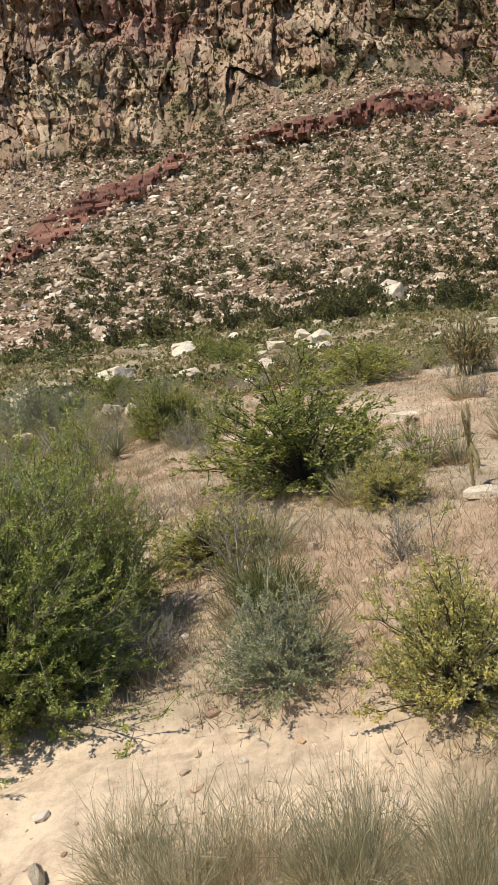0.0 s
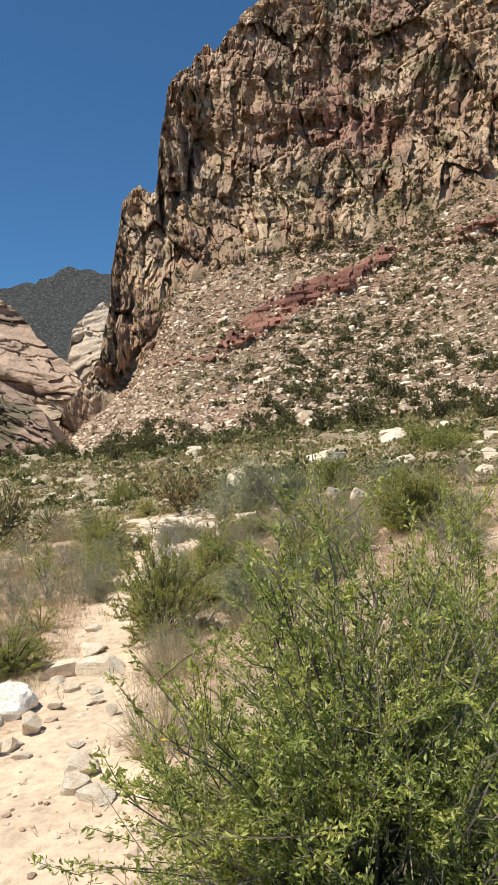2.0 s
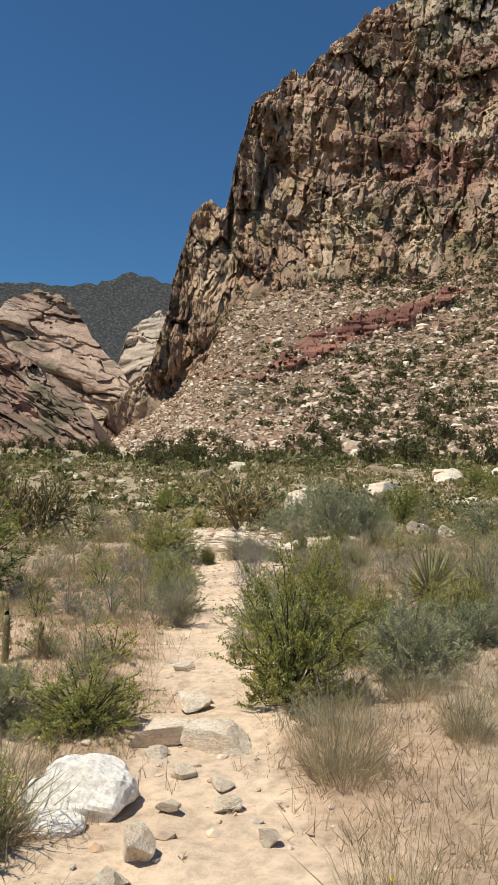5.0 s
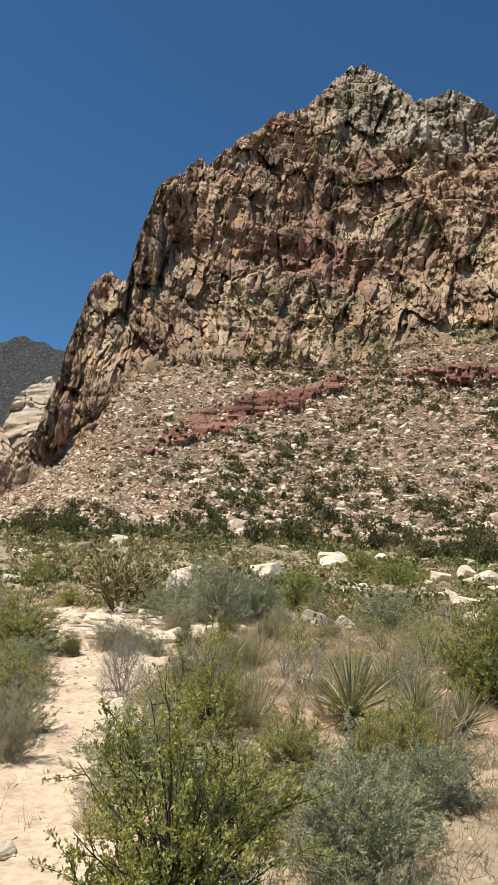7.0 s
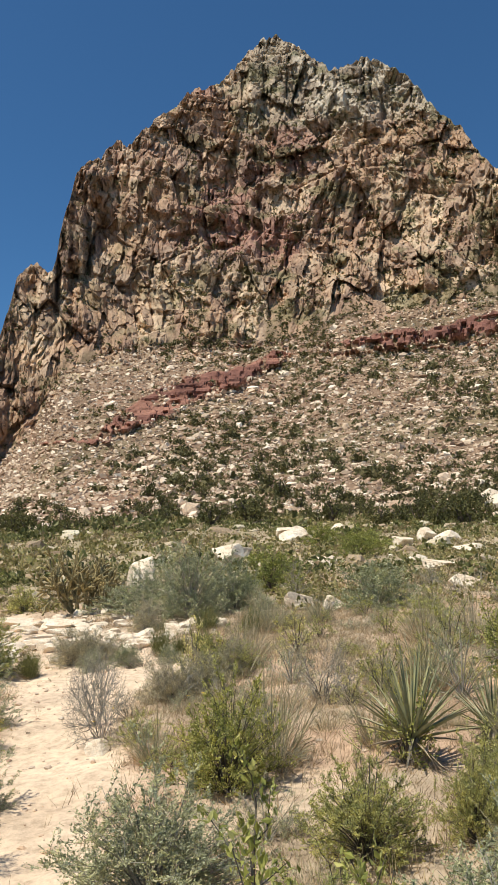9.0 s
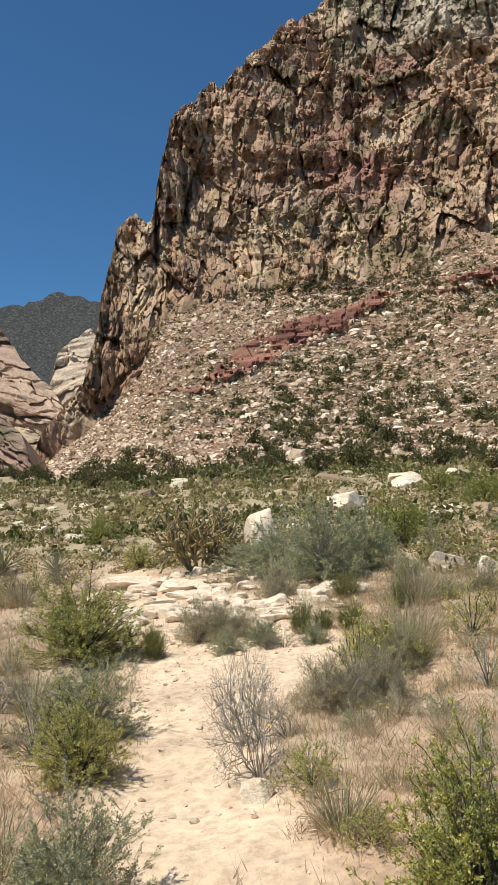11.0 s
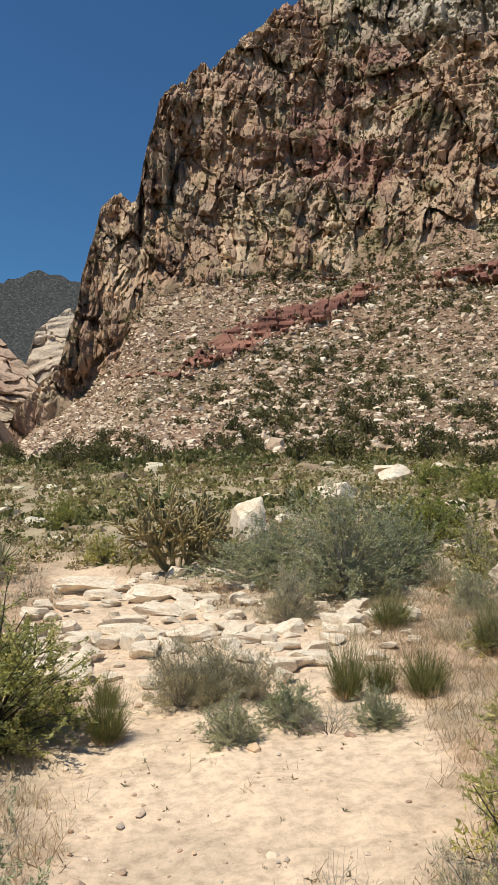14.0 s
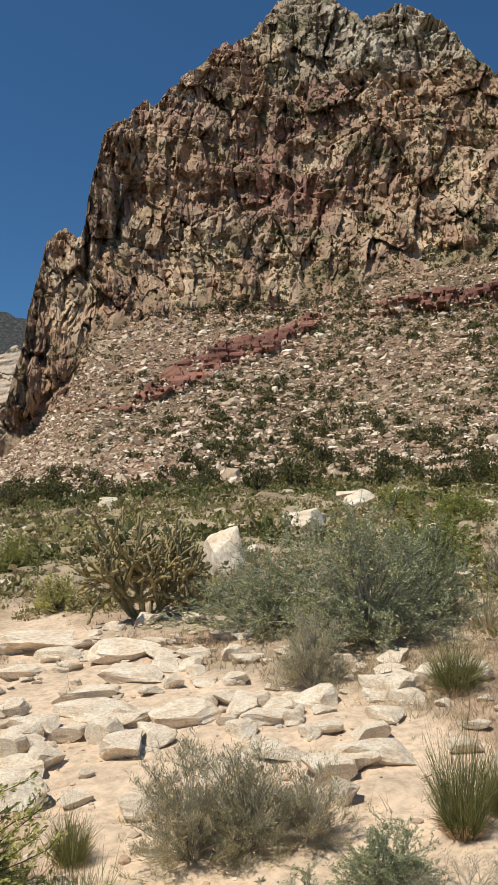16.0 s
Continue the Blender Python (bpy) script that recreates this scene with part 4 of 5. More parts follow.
def juniper(seed, label):
    """A low dark tree: forked trunk, limbs, and many leaf clumps with gaps."""
    rng = np.random.default_rng(seed)
    root = new("juniper_tree")
    wood, green = Soup(), Soup()
    paths = stem_paths(rng, 6, 0.7, 0.75, 5, 0.09)
    for pts in paths:
        tube(wood, pts, np.linspace(0.05, 0.012, len(pts)), 3)
    for _ in range(24):
        pts = paths[rng.integers(len(paths))]
        c = pts[rng.integers(1, len(pts))] + rng.normal(0, 0.13, 3) * (1, 1, 0.7)
        c[2] = max(c[2], 0.1)
        n = 18
        b = c + rng.normal(0, 0.075, (n, 3))
        b[:, 2] = np.maximum(b[:, 2], 0.01)
        leaves(green, b, unit(rng.normal(size=(n, 3)) + (0, 0, 0.5)), 0.08 + 0.07 * rng.random(n), 0.05 + 0.035 * rng.random(n), rng)
    fit_unit(wood, green)
    part("trunk", wood.mesh("trunk", M["bark"]), root, "forked dark trunk")
    part("crown", green.mesh("crown", M["juniper"]), root)
    return tagged(root, label, "tree")


SPREAD = {}


def plant(proto, places, seed=1, first=[0]):
    """Sets the prototypes of a kind out at (x, y, width, height)."""
    rng = random.Random(seed)
    for i, (x, y, w, h) in enumerate(places):
        p = proto[i % len(proto)]
        z = float(ground_z(x, y)) - 0.015
        m = Matrix.LocRotScale((x, y, z), Euler((0, 0, rng.uniform(0, 6.28))), (w * SPREAD.get(p.name.split(".")[0], 1.0), w * SPREAD.get(p.name.split(".")[0], 1.0), h))
        if i < len(proto):
            p.matrix_basis = m
        else:
            keep = p.scale.copy()
            p.scale = (1, 1, 1)
            copy_thing(p, m)
            p.scale = keep


creosote_kinds = [leafy_shrub("green_shrub", 21 + k, "olive", 0.021, 24000, "olive-green leafy shrub with woody stems", 520, 18, 0.95, 1.2, bare_twigs=14, slim=0.52, woody=0.75) for k in range(3)]
hero_kinds = [leafy_shrub("large_green_shrub", 26 + k, "bush", 0.0125, 120000, "large olive-green bush of tiny leaves and pale twigs", 1900, 26, 0.95, 0.9, "bush_twig", 200, 0.4, 0.25, 0.42, 1.0) for k in range(2)]
brittle_kinds = [leafy_shrub("yellow_green_shrub", 31 + k, "lime", 0.02, 27000, "rounded yellow-green shrub with small leaves", 620, 16, 1.15, 0.8, bare_twigs=10, slim=0.52, woody=0.7) for k in range(3)]
sage_kinds = [leafy_shrub("grey_sage_shrub", 41 + k, "sage", 0.021, 26000, "grey-green sagebrush with fine leaves", 620, 20, 1.15, 0.7, "grey_twig", 12, 0.42, 0.5, 0.5) for k in range(3)]
blackbrush_kinds = [twig_shrub("drab_shrub", 51 + k, "low drab shrub of tangled grey twigs", 12) for k in range(2)]
deadbrush_kinds = [twig_shrub("dead_shrub", 61 + k, "leafless bleached grey shrub on the sand") for k in range(2)]
ephedra_kinds = [blade_clump("broom_shrub", 71 + k, "broom", 700, 0.007, 0.9, "upright green broom-like shrub", "shrub", 0.05, 0.2, 2) for k in range(2)]
bunch_kinds = [blade_clump("grass_clump", 81 + k, "straw", 520, 0.0045, 0.95, "grey-green clump of fine desert bunchgrass", "grass clump", 0.3, 0.36, 2, 0.5) for k in range(2)]
needle_kinds = [leafy_shrub("fine_grey_shrub", 86 + k, "needle", 0.042, 16000, "grey-green mound of fine needle leaves", 520, 26, 1.15, 0.8, "grey_twig", 12, 0.14, 0.9, 0.6) for k in range(2)]
yucca_kinds = [yucca(91 + k, "grey-green spiky yucca with dead lower leaves") for k in range(2)]
cholla_kinds = [cactus("cholla_cactus", 101 + k, "branching cholla cactus with pale spines", 14, 4, 0.55) for k in range(2)]
stickcholla_kinds = [cactus("stick_cactus", 111 + k, "thin upright cholla cactus with short arms", 1, 1, 0.8) for k in range(2)]
far_green_kinds = [leafy_shrub("green_shrub", 24 + k, "olive", 0.036, 7000, "olive-green leafy shrub with woody stems", 260, 12, 0.95, 1.2, slim=0.52, woody=0.75) for k in range(2)]
far_lime_kinds = [leafy_shrub("yellow_green_shrub", 34 + k, "lime", 0.036, 7000, "rounded yellow-green shrub with small leaves", 260, 12, 1.15, 0.8, slim=0.52, woody=0.7) for k in range(2)]
far_sage_kinds = [leafy_shrub("grey_sage_shrub", 44 + k, "sage", 0.036, 7000, "grey-green sagebrush with fine leaves", 260, 14, 1.15, 0.7, "grey_twig", 8, 0.42, 0.5, 0.5) for k in range(2)]
plant(hero_kinds, [(1.5, 2.66, 1.36, 1.12), (1.98, 3.25, 0.8, 1)], 15)
plant(far_green_kinds, [(9.26, 16.3, 2.16, 0.96), (13.24, 46.59, 2.62, 1.54), (4.32, 26.8, 1.61, 1.12), (-5.4, 41.67, 1.46, 1.29), (15.61, 62.84, 2.75, 1.61), (15.39, 51.35, 3.35, 1.25)], 16)
plant(far_lime_kinds, [(4.82, 17.46, 0.95, 0.46), (-2.34, 28.33, 0.99, 0.67)], 17)
plant(far_sage_kinds, [(5, 20.15, 1.67, 0.85)], 18)
plant(creosote_kinds, [(4.02, 5.66, 1.95, 1.06), (3.75, 12.24, 1.1, 0.9), (-0.82, 7.02, 0.74, 0.38), (-4.04, 12.65, 2.01, 1.5), (-6.8, 13.98, 1.11, 1.04), (0.42, 7.54, 0.84, 0.88), (0.77, 10.9, 0.66, 0.64), (4.1, 12.3, 0.9, 0.8)], 19)
plant(brittle_kinds, [(4.2, 4.27, 0.66, 0.41), (2.76, 3.99, 0.87, 0.35), (3.15, 1.5, 0.67, 0.51), (-1.23, 5.52, 1.01, 0.63), (-1.11, 12.92, 0.63, 0.44), (1.32, 14.96, 0.8, 0.4), (1.22, 9.63, 0.61, 0.41), (1.74, 9.58, 0.4, 0.41), (-1.74, 16.73, 1.31, 0.82), (0.8, 8.67, 0.73, 0.37), (2.09, 9.88, 0.67, 0.45)], 20)
plant(sage_kinds, [(-0.86, 11.33, 0.7, 0.48), (2.63, 2.04, 0.62, 0.4), (-1.42, 7.23, 0.68, 0.4), (1.23, 8.01, 0.73, 0.52), (0.27, 9.65, 0.99, 0.52), (-1.24, 13.86, 0.92, 0.58), (-0.14, 16.42, 0.44, 0.28), (0.85, 23.25, 2.22, 0.99), (1.65, 21.75, 2.09, 1.32), (0.28, 16.75, 0.5, 0.26), (0.85, 16.55, 0.4, 0.26), (2.83, 20.14, 0.65, 0.45), (2.6, 22.6, 1.5, 1.0), (1.39, 8.52, 0.98, 0.45), (1.95, 8.91, 0.73, 0.39)], 21)
plant(blackbrush_kinds, [(0.5, 16.45, 0.5, 0.24), (0.3, 16.5, 0.4, 0.2), (2.17, 18.21, 0.42, 0.38), (1.93, 12.86, 0.8, 0.5), (2.69, 5.59, 0.6, 0.26), (-0.94, 10.44, 0.72, 0.36), (2.01, 13.25, 0.95, 0.56), (0.25, 13.31, 0.49, 0.26), (0.76, 13.86, 0.72, 0.43), (-3, 24.08, 0.7, 0.52)], 22)
plant(deadbrush_kinds, [(2.09, 2.69, 0.54, 0.32), (0.02, 12.67, 0.57, 0.64), (-0.04, 13.36, 0.6, 0.65), (2.2, 2.66, 0.5, 0.26)], 23)
plant(ephedra_kinds, [(-0.95, 16.7, 0.34, 0.36), (-1.05, 17.6, 0.25, 0.25), (1.34, 17.11, 0.4, 0.36), (1.05, 17.3, 0.3, 0.33), (2.82, 2.83, 0.53, 0.34), (1.67, 19.4, 0.51, 0.4), (0.76, 17.15, 0.36, 0.45), (2.2, 18.03, 0.37, 0.43)], 24)
plant(bunch_kinds, [(2.03, 1.01, 0.45, 0.33), (2.39, 0.83, 0.43, 0.33), (2.65, 0.66, 0.38, 0.31), (0.64, 6.27, 0.6, 0.46), (1.34, 6.69, 0.39, 0.35), (0.69, 4.76, 0.5, 0.42), (0.03, 8.83, 0.31, 0.31), (1.9, 1.24, 0.42, 0.3), (2.22, 1.04, 0.42, 0.3), (2.51, 0.92, 0.42, 0.3), (2.78, 0.81, 0.42, 0.3)], 25)
plant(needle_kinds, [(-0.7, 10.35, 0.41, 0.47), (0.62, 13.9, 0.62, 0.4), (1.05, 13.95, 0.6, 0.42), (1.38, 14.8, 0.5, 0.42), (-0.48, 17.42, 0.62, 0.5), (0.71, 20.24, 0.68, 0.6), (0.06, 17.35, 0.45, 0.36), (-0.2, 17.4, 0.55, 0.44)], 26)
plant(yucca_kinds, [(-6.31, 29.98, 1.5, 0.97), (-4.44, 28.22, 1, 0.75), (1.95, 10.9, 0.68, 0.8), (2.55, 11.0, 0.5, 0.56), (2.78, 10.57, 0.46, 0.52)], 27)
plant(cholla_kinds, [(10.83, 14.07, 1.23, 1.17), (8.36, 18.31, 1.49, 0.97), (-6.26, 23.27, 1.92, 1.58), (-16.44, 46.59, 2.81, 2.28), (-0.72, 26, 2.1, 1.4)], 28)
plant(stickcholla_kinds, [(4.84, 4.15, 0.17, 0.68), (-1.95, 8.95, 0.4, 0.6), (-1.72, 9.0, 0.2, 0.34)], 29)


def fill_shrubs():
    """Smaller shrubs and tufts between the large ones, clear of the path."""
    rng = random.Random(9)
    kinds = [[leafy_shrub("small_green_shrub", 131, "olive", 0.046, 1300, "small olive-green desert shrub", 90, 10, 1.0, 1.0), leafy_shrub("small_yellow_shrub", 132, "lime", 0.044, 1300, "small yellow-green desert shrub", 90, 10, 1.1, 0.8)],
             [leafy_shrub("small_sage_shrub", 133, "sage", 0.044, 1300, "small grey sagebrush on dry ground", 90, 12, 1.1, 0.7, "grey_twig", 10, 0.36, 0.5), leafy_shrub("small_drab_shrub", 134, "drab", 0.042, 1300, "small brownish-grey dry shrub", 100, 14, 1.1, 0.7, "grey_twig", 14, 0.36, 0.5)],
             [blade_clump("straw_tuft", 135, "straw", 170, 0.009, 0.95, "tuft of straw-coloured dry grass", "grass tuft", 0.25, 0.18, 1)]]
    places = [[], [], []]
    for _ in range(3400):
        d, az = 3 + 27 * rng.random() ** 0.75, radians(rng.uniform(-40, 38))
        x, y = 1 + d * math.sin(az), -1.5 + d * math.cos(az)
        a, b = path_edges(y)
        if (a - 0.35 < x < b + 0.35 and y < 30) or (16.5 < y < 25 and -2.8 < x < 2.2) or (y < 9 and b < x < 2.0) or float(bare(np.array([x]), np.array([y]))[0]) > 0.35:
            continue
        if float(fbm(np.array([x * 0.3]), np.array([y * 0.3]), np.array([0.0]), 3, 210)[0]) < 0.4 or x * x + (y + 1) ** 2 < 9:
            continue
        w = rng.uniform(0.25, 0.55) * (1 + 0.03 * y)
        places[rng.choice((0, 0, 1, 1, 1, 2, 2))].append((x, y, w, w * rng.uniform(0.55, 0.95)))
    for k in range(3):
        plant(kinds[k], places[k][:(100, 130, 150)[k]], 60 + k)


fill_shrubs()


def low_cover():
    """Knee-high grey and straw-coloured tufts that close the ground beside the path."""
    rng = random.Random(14)
    kinds = [leafy_shrub("low_sage_shrub", 136, "sage", 0.034, 3000, "low grey sagebrush among dry grass", 150, 12, 1.15, 0.7, "grey_twig", 10, 0.36, 0.5, 0.6),
             leafy_shrub("low_grey_shrub", 137, "needle", 0.05, 2600, "low straw-grey shrub of fine dry leaves", 150, 14, 1.15, 0.7, "grey_twig", 10, 0.16, 0.8, 0.6),
             leafy_shrub("low_green_shrub", 138, "lime", 0.034, 3000, "low yellow-green shrub among dry grass", 150, 12, 1.15, 0.8, slim=0.5, woody=0.6),
             blade_clump("low_straw_tuft", 139, "straw", 260, 0.006, 0.95, "low tuft of dry straw-coloured grass", "grass tuft", 0.3, 0.3, 1)]
    places = [[], [], [], []]
    while sum(len(p) for p in places) < 230:
        y = rng.uniform(6.5, 24)
        a, b = path_edges(y)
        off = 0.3 + (3.2 + 0.12 * y) * rng.random() ** 1.2
        x = float(b) + off if rng.random() < 0.62 else float(a) - off
        if (16.6 < y < 25 and -2.8 < x < 2.0) or float(bare(np.array([x]), np.array([y]))[0]) > 0.4:
            continue
        w = rng.uniform(0.24, 0.5)
        places[rng.choice((0, 1, 1, 2, 3, 3))].append((x, y, w, w * rng.uniform(0.4, 0.65)))
    for k in range(4):
        plant([kinds[k]], places[k], 70 + k)


low_cover()


def yellow_flower(seed):
    """A thin stalk with a small yellow daisy head."""
    rng = np.random.default_rng(seed)
    root = new("yellow_flower")
    stalk, head, eye = Soup(), Soup(), Soup()
    tube(stalk, [(0, 0, 0), (0.02, 0.01, 0.5), (0.0, 0.03, 1.0)], (0.012, 0.01, 0.008), 4)
    a = np.arange(10) * 0.6283 + 0.1 * rng.random(10)
    c = np.tile((0.0, 0.03, 1.0), (10, 1))
    leaves(head, c, unit(np.stack([np.cos(a), np.sin(a), 0.35 + 0 * a], 1)), np.full(10, 0.085), np.full(10, 0.045), rng)
    stones_soup(eye, np.array([(0.0, 0.03, 1.01)]), np.array([0.028]), rng)
    part("stalk", stalk.mesh("stalk", M["broom"]), root, "thin green stalk")
    part("petals", head.mesh("petals", M["petal"]), root)
    part("flower_eye", eye.mesh("flower_eye", M["petal"]), root)
    return tagged(root, "small yellow daisy on a thin stalk", "flower")


plant([yellow_flower(141), yellow_flower(142)], [(0.66, 13.77, 0.22, 0.15), (0.79, 13.42, 0.22, 0.15), (0.95, 13.3, 0.22, 0.15), (0.92, 13.38, 0.22, 0.15), (0.12, 13.13, 0.22, 0.15), (-0.05, 12.82, 0.22, 0.15), (-1.01, 13.21, 0.22, 0.15), (-1.16, 13.21, 0.22, 0.15), (-1.18, 13.16, 0.22, 0.15), (0.92, 4.7, 0.22, 0.15), (0.75, 4.51, 0.22, 0.15), (0.88, 4.78, 0.22, 0.15), (0.7, 4.43, 0.22, 0.15), (0.68, 4.99, 0.22, 0.15)], 66)


def tree_line():
    rng = random.Random(5)
    kinds = [juniper(121 + k, "dark green juniper at the foot of the slope") for k in range(4)]
    places = []
    while len(places) < 125:
        az = rng.uniform(-34, 37) if len(places) < 85 else rng.uniform(-34, -11)
        r = rng.gauss(118, 10) if az > -12 else rng.gauss(178, 28)
        x, y = r * math.sin(radians(az)), 7 + r * math.cos(radians(az))
        h = rng.uniform(1.2, 3.8) * (1.1 if az > 4 else 0.85)
        places.append((x, y, h * rng.uniform(1.0, 1.6), h))
    plant(kinds, places, 77)
    more = []
    for _ in range(120):
        az, v = rng.uniform(-10, 37), 0.03 + 0.42 * rng.random() ** 1.6
        p = main_surface(np.array([az]), np.array([v]))[0][0]
        h = rng.uniform(1.8, 4.6)
        more.append((p, h, rng.uniform(0, 6.28)))
    for k, (p, h, turn) in enumerate(more):
        j = kinds[k % 4]
        keep = j.scale.copy()
        j.scale = (1, 1, 1)
        copy_thing(j, Matrix.LocRotScale((p[0], p[1], p[2] - 0.3), Euler((0, 0, turn)), (h * 1.2, h * 1.2, h)))
        j.scale = keep


tree_line()


# ---- rocks ----
def rock_mesh(seed, flat, cuts, material, bumps=0.16, peak=0.0, fine=4):
    """A boulder about one metre across, with broken faces and worn edges, standing on z = 0."""
    rng = np.random.default_rng(seed)
    bm = bmesh.new()
    bmesh.ops.create_icosphere(bm, subdivisions=fine, radius=0.5)
    v = np.array([q.co[:] for q in bm.verts])
    for _ in range(cuts):
        n = unit(rng.normal(size=3) * (1, 1, 0.8))
        off = 0.2 + 0.2 * rng.random()
        over = np.maximum(0, v @ n - off)
        v = v - n * over[:, None] * 0.98
    n1 = fbm(v[:, 0] * 2.3 + seed, v[:, 1] * 2.3, v[:, 2] * 3.5, 4, seed)
    n2 = fbm(v[:, 0] * 7 + seed, v[:, 1] * 7, v[:, 2] * 12, 3, seed + 5, True)
    v = v * (1 + (n1 - 0.5) * bumps * 1.6 + (n2 - 0.5) * bumps * 0.6)[:, None]
    v[:, :2] *= (1 - peak * np.clip(v[:, 2] + 0.3, 0, 0.8) / 0.8)[:, None]
    v[:, 2] *= flat
    if flat < 0.7:
        top = 0.17 + 0.1 * (n1 - 0.5)
        v[:, 2] = np.where(v[:, 2] > top, top + (v[:, 2] - top) * 0.12, v[:, 2])
    lo, hi = v.min(0), v.max(0)
    v = (v - (lo + hi) / 2) / (hi - lo)
    v[:, 2] += 0.3
    for q, c in zip(bm.verts, v):
        q.co = c
    me = bpy.data.meshes.new("rock")
    bm.to_mesh(me)
    bm.free()
    for p in me.polygons:
        p.use_smooth = False
    me.materials.append(M[material])
    return me


def rocks(name, meshes, places, label, category, seed, depth=0.85, group="", turn=3.1, tall=1.2):
    rng = random.Random(seed)
    for i, (x, y, w, h) in enumerate(places):
        ob = new(name, meshes[i % len(meshes)])
        ob.matrix_basis = Matrix.LocRotScale((x, y + w * depth * 0.4, float(ground_z(x, y + w * depth * 0.3)) - 0.13 * h), Euler((rng.uniform(-0.08, 0.08), rng.uniform(-0.08, 0.08), rng.uniform(-turn, turn))), (w * 1.15, w * depth * 1.1, h * tall * 1.15))
        tagged(ob, label, category, group)


boulder_meshes = [rock_mesh(200 + k, 0.8, 9, "pale_rock") for k in range(4)]
slab_meshes = [rock_mesh(220 + k, 0.6, 12, "pale_rock", 0.2, 0.0, 3) for k in range(5)]
lump_meshes = [rock_mesh(230 + k, 0.8, 10, "pale_rock", 0.24, 0.0, 3) for k in range(4)]
rocks("white_boulder", [rock_mesh(213, 0.72, 9, "white_rock", 0.22), rock_mesh(210, 0.7, 8, "white_rock", 0.2)], [(-0.53, 5.9, 0.38, 0.26), (-0.61, 5.72, 0.21, 0.1), (-0.72, 5.98, 0.2, 0.16)], "bright white weathered boulder beside the path", "boulder", 9, 0.85, "", 0.5, 1.1)
rocks("boulder", boulder_meshes, [(-0.22, 5.5, 0.15, 0.12), (-0.37, 5.12, 0.13, 0.09), (-0.28, 5.24, 0.12, 0.08), (-0.32, 6.57, 0.11, 0.06), (0.1, 5.95, 0.13, 0.06), (0.29, 5.61, 0.08, 0.06), (2.35, 4.15, 0.17, 0.09), (1.97, 3.7, 0.31, 0.22), (3.4, 3.74, 0.07, 0.07), (3.14, 5.12, 0.1, 0.07), (3.72, 6.32, 0.22, 0.1), (5.29, 6.13, 0.15, 0.07), (5.27, 5.79, 0.17, 0.09), (6.52, 8.46, 0.34, 0.14), (1.63, 1.38, 0.06, 0.07), (-0.02, 12.34, 0.18, 0.12)], "pale weathered sandstone rock beside the path", "rock", 1)
rocks("boulder", boulder_meshes, [(6.89, 49.58, 2.01, 0.8), (16.17, 75.94, 2.44, 1.13), (2.72, 37.53, 0.79, 0.35), (3.32, 49.78, 0.64, 0.43), (4.75, 26.14, 0.67, 0.24), (9.65, 40.17, 1.21, 0.51), (-0.72, 18.01, 0.15, 0.11), (15.16, 69.91, 2.29, 1.34), (5.92, 45.3, 1.58, 1.15), (3.74, 21, 0.61, 0.35), (4.18, 20.26, 0.42, 0.32), (25.51, 91.23, 1.94, 0.9), (9.15, 39.17, 1.12, 0.45), (20.46, 57.86, 1.59, 0.8), (25.99, 62.5, 1.97, 0.96), (25.38, 64.84, 1.82, 1.18), (19.89, 46.38, 1.57, 0.63), (12.8, 34.41, 1.31, 0.39), (13.66, 39.3, 1.02, 0.46), (9.15, 24.96, 0.73, 0.36), (-10.3, 124.89, 3.37, 1.52), (75.42, 146.2, 5.58, 5.02), (-39.41, 79.47, 3.76, 1.57), (-44.41, 76.17, 3.06, 0.86), (-19.86, 76.96, 1.49, 0.57), (-9.71, 50.37, 1.1, 0.51), (-10.02, 118.05, 3.4, 1.53)], "large pale sandstone boulder on the plain", "boulder", 2)


def more_slabs():
    """Smaller slabs that fill the paved stretch of the path."""
    rng = random.Random(21)
    places = []
    while len(places) < 230:
        x, y = rng.uniform(-2.6, 2.2), rng.uniform(18.0, 25.5)
        if abs(x + 0.35 + 0.22 * (y - 20)) < 1.9 * (1.15 - 0.08 * (y - 18)) + 0.25:
            w = rng.uniform(0.09, 0.4) if len(places) < 130 else rng.uniform(0.06, 0.15)
            places.append((x, y, w, w * rng.uniform(0.25, 0.5)))
    rocks("stone_slab", slab_meshes + lump_meshes, places, "flat cream sandstone slab set in the path", "stone slab", 31, 0.9, "slabs across the path", 3.0, 1.15)


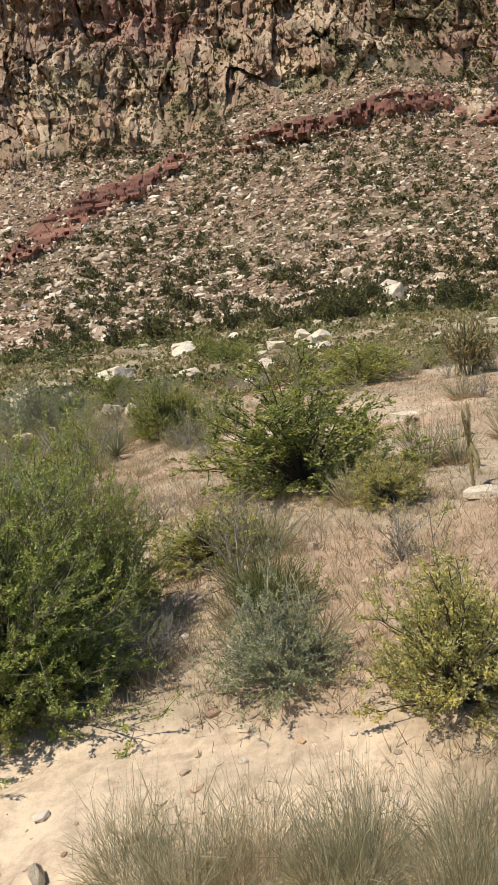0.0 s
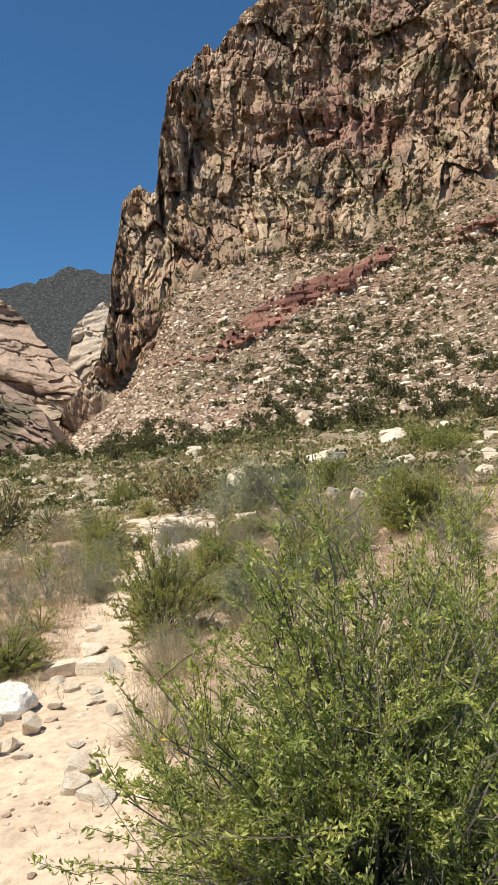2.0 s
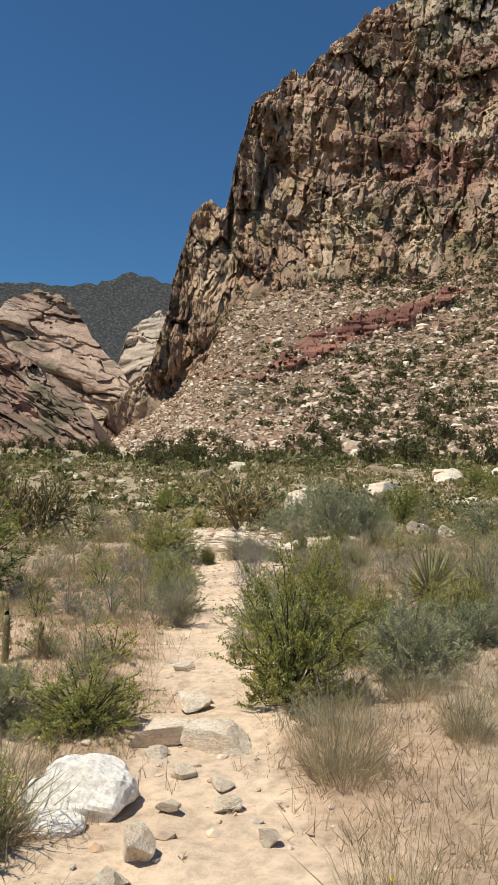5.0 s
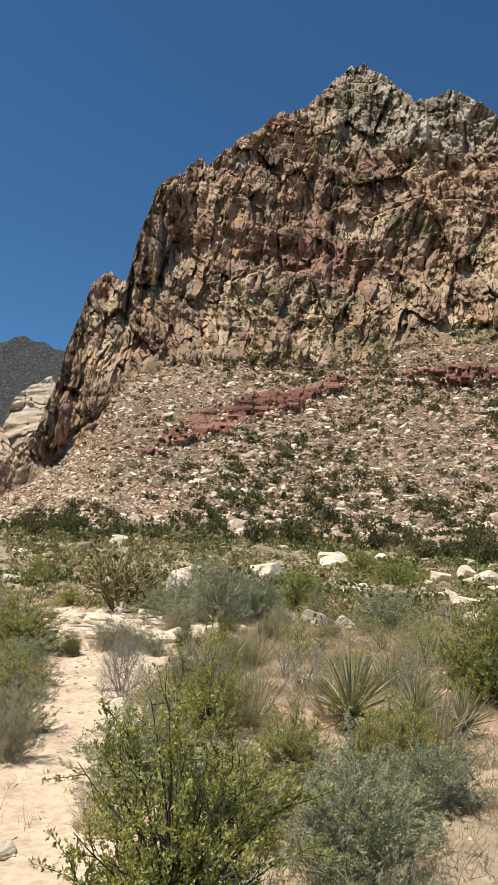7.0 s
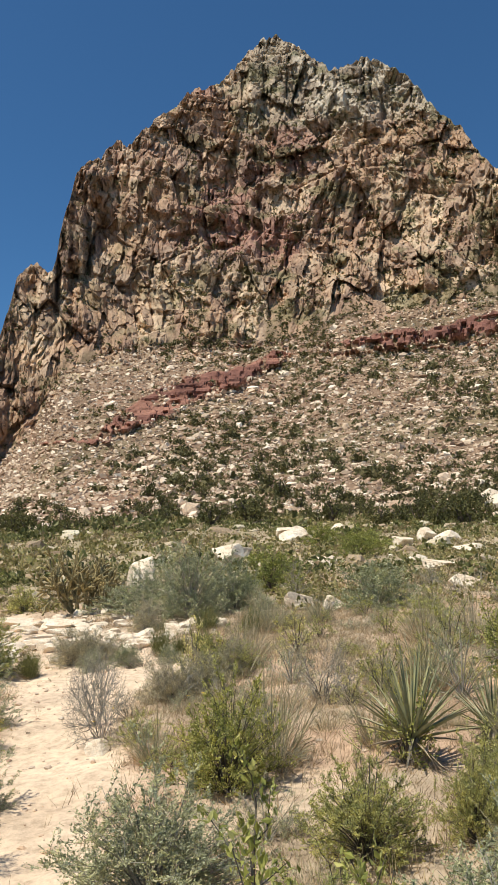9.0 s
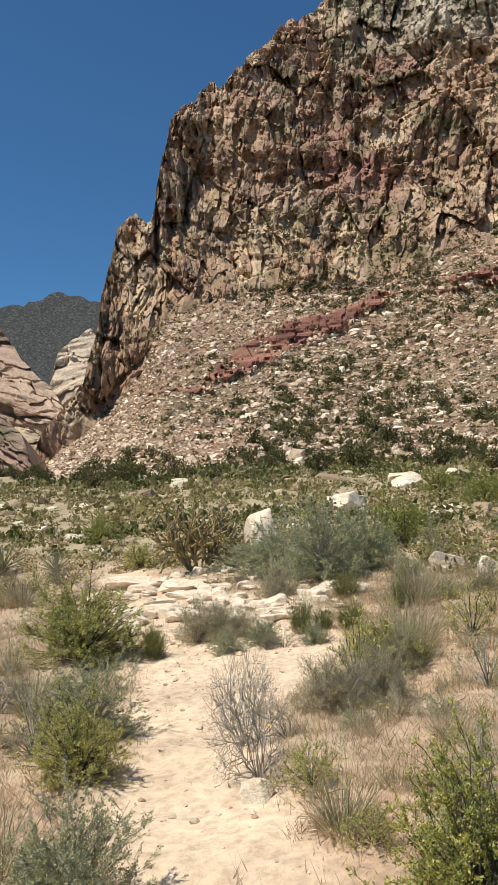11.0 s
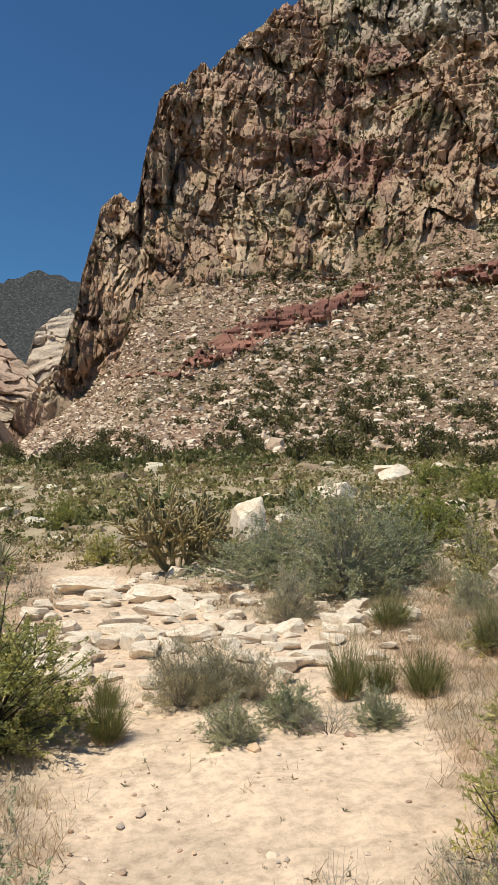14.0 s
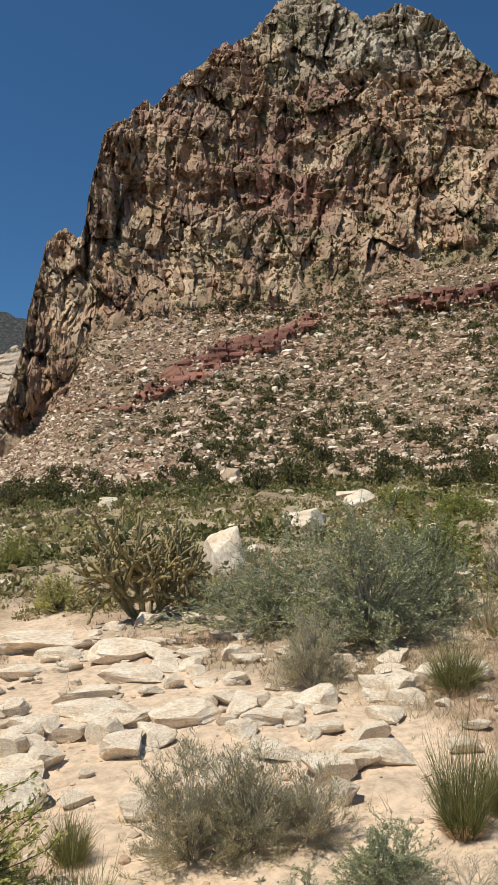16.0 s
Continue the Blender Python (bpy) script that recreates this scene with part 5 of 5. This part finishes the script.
more_slabs()
rocks("pointed_boulder", [rock_mesh(247, 0.95, 7, "pale_rock", 0.14, 0.35)], [(1.02, 30.3, 1.2, 1.2)], "pointed cream sandstone boulder behind a grey bush", "boulder", 4)
rocks("stone_slab", slab_meshes, [(-0.2, 7.7, 0.16, 0.07), (-0.42, 8.5, 0.16, 0.06), (0.05, 6.15, 0.12, 0.05), (-0.16, 5.9, 0.1, 0.05), (0.43, 4.25, 0.17, 0.05), (-0.3, 5.32, 0.13, 0.06), (-0.14, 6.3, 0.12, 0.06), (0.15, 5.1, 0.1, 0.03), (-0.37, 6.79, 0.35, 0.16), (-0.01, 6.69, 0.35, 0.18), (0.28, 4.64, 0.19, 0.11), (0.31, 4.37, 0.14, 0.09), (-0.24, 7.45, 0.26, 0.11), (-0.13, 5, 0.11, 0.04), (4.81, 3.82, 0.28, 0.07), (3.23, 22.2, 0.39, 0.16), (1.71, 19.71, 0.27, 0.09), (0.71, 18.07, 0.36, 0.13), (0.75, 18.61, 0.24, 0.15), (-0.99, 19.41, 0.26, 0.21), (-1.37, 19, 0.24, 0.19), (-0.41, 19.65, 0.52, 0.15), (-0.65, 19.18, 0.31, 0.16), (-1.63, 19.39, 0.28, 0.24), (-1.71, 23.13, 0.54, 0.19), (-2.05, 23.96, 1.09, 0.29), (-0.94, 22.57, 0.76, 0.19), (-0.79, 21.33, 0.55, 0.13), (-1.24, 20.87, 0.56, 0.13), (-1.19, 20.25, 0.56, 0.12)], "flat cream sandstone slab set in the path", "stone slab", 3, 1.0, "slabs across the path", 0.6, 1.0)
rocks("stone_slab", slab_meshes, [(-0.43, 20.94, 0.19, 0.14), (0.13, 20.76, 0.23, 0.1), (-0.19, 20, 0.16, 0.12), (-0.08, 19.47, 0.15, 0.08), (-0.02, 19.13, 0.22, 0.12), (0.05, 18.77, 0.15, 0.12), (0.34, 19.58, 0.26, 0.1), (0.4, 19.29, 0.14, 0.11), (0.38, 18.04, 0.24, 0.16), (1.28, 19.3, 0.25, 0.11), (0.35, 17.67, 0.15, 0.13), (-1.85, 20.67, 0.24, 0.16), (-1.55, 19.93, 0.35, 0.14), (-1.27, 19.7, 0.25, 0.15), (0.42, 18.89, 0.15, 0.08), (0.14, 18.65, 0.18, 0.09), (-2.07, 22.36, 0.49, 0.12), (1, 18.96, 0.24, 0.12)], "flat cream sandstone slab set in the path", "stone slab", 4, 1.0, "slabs across the path", 0.6, 1.0)
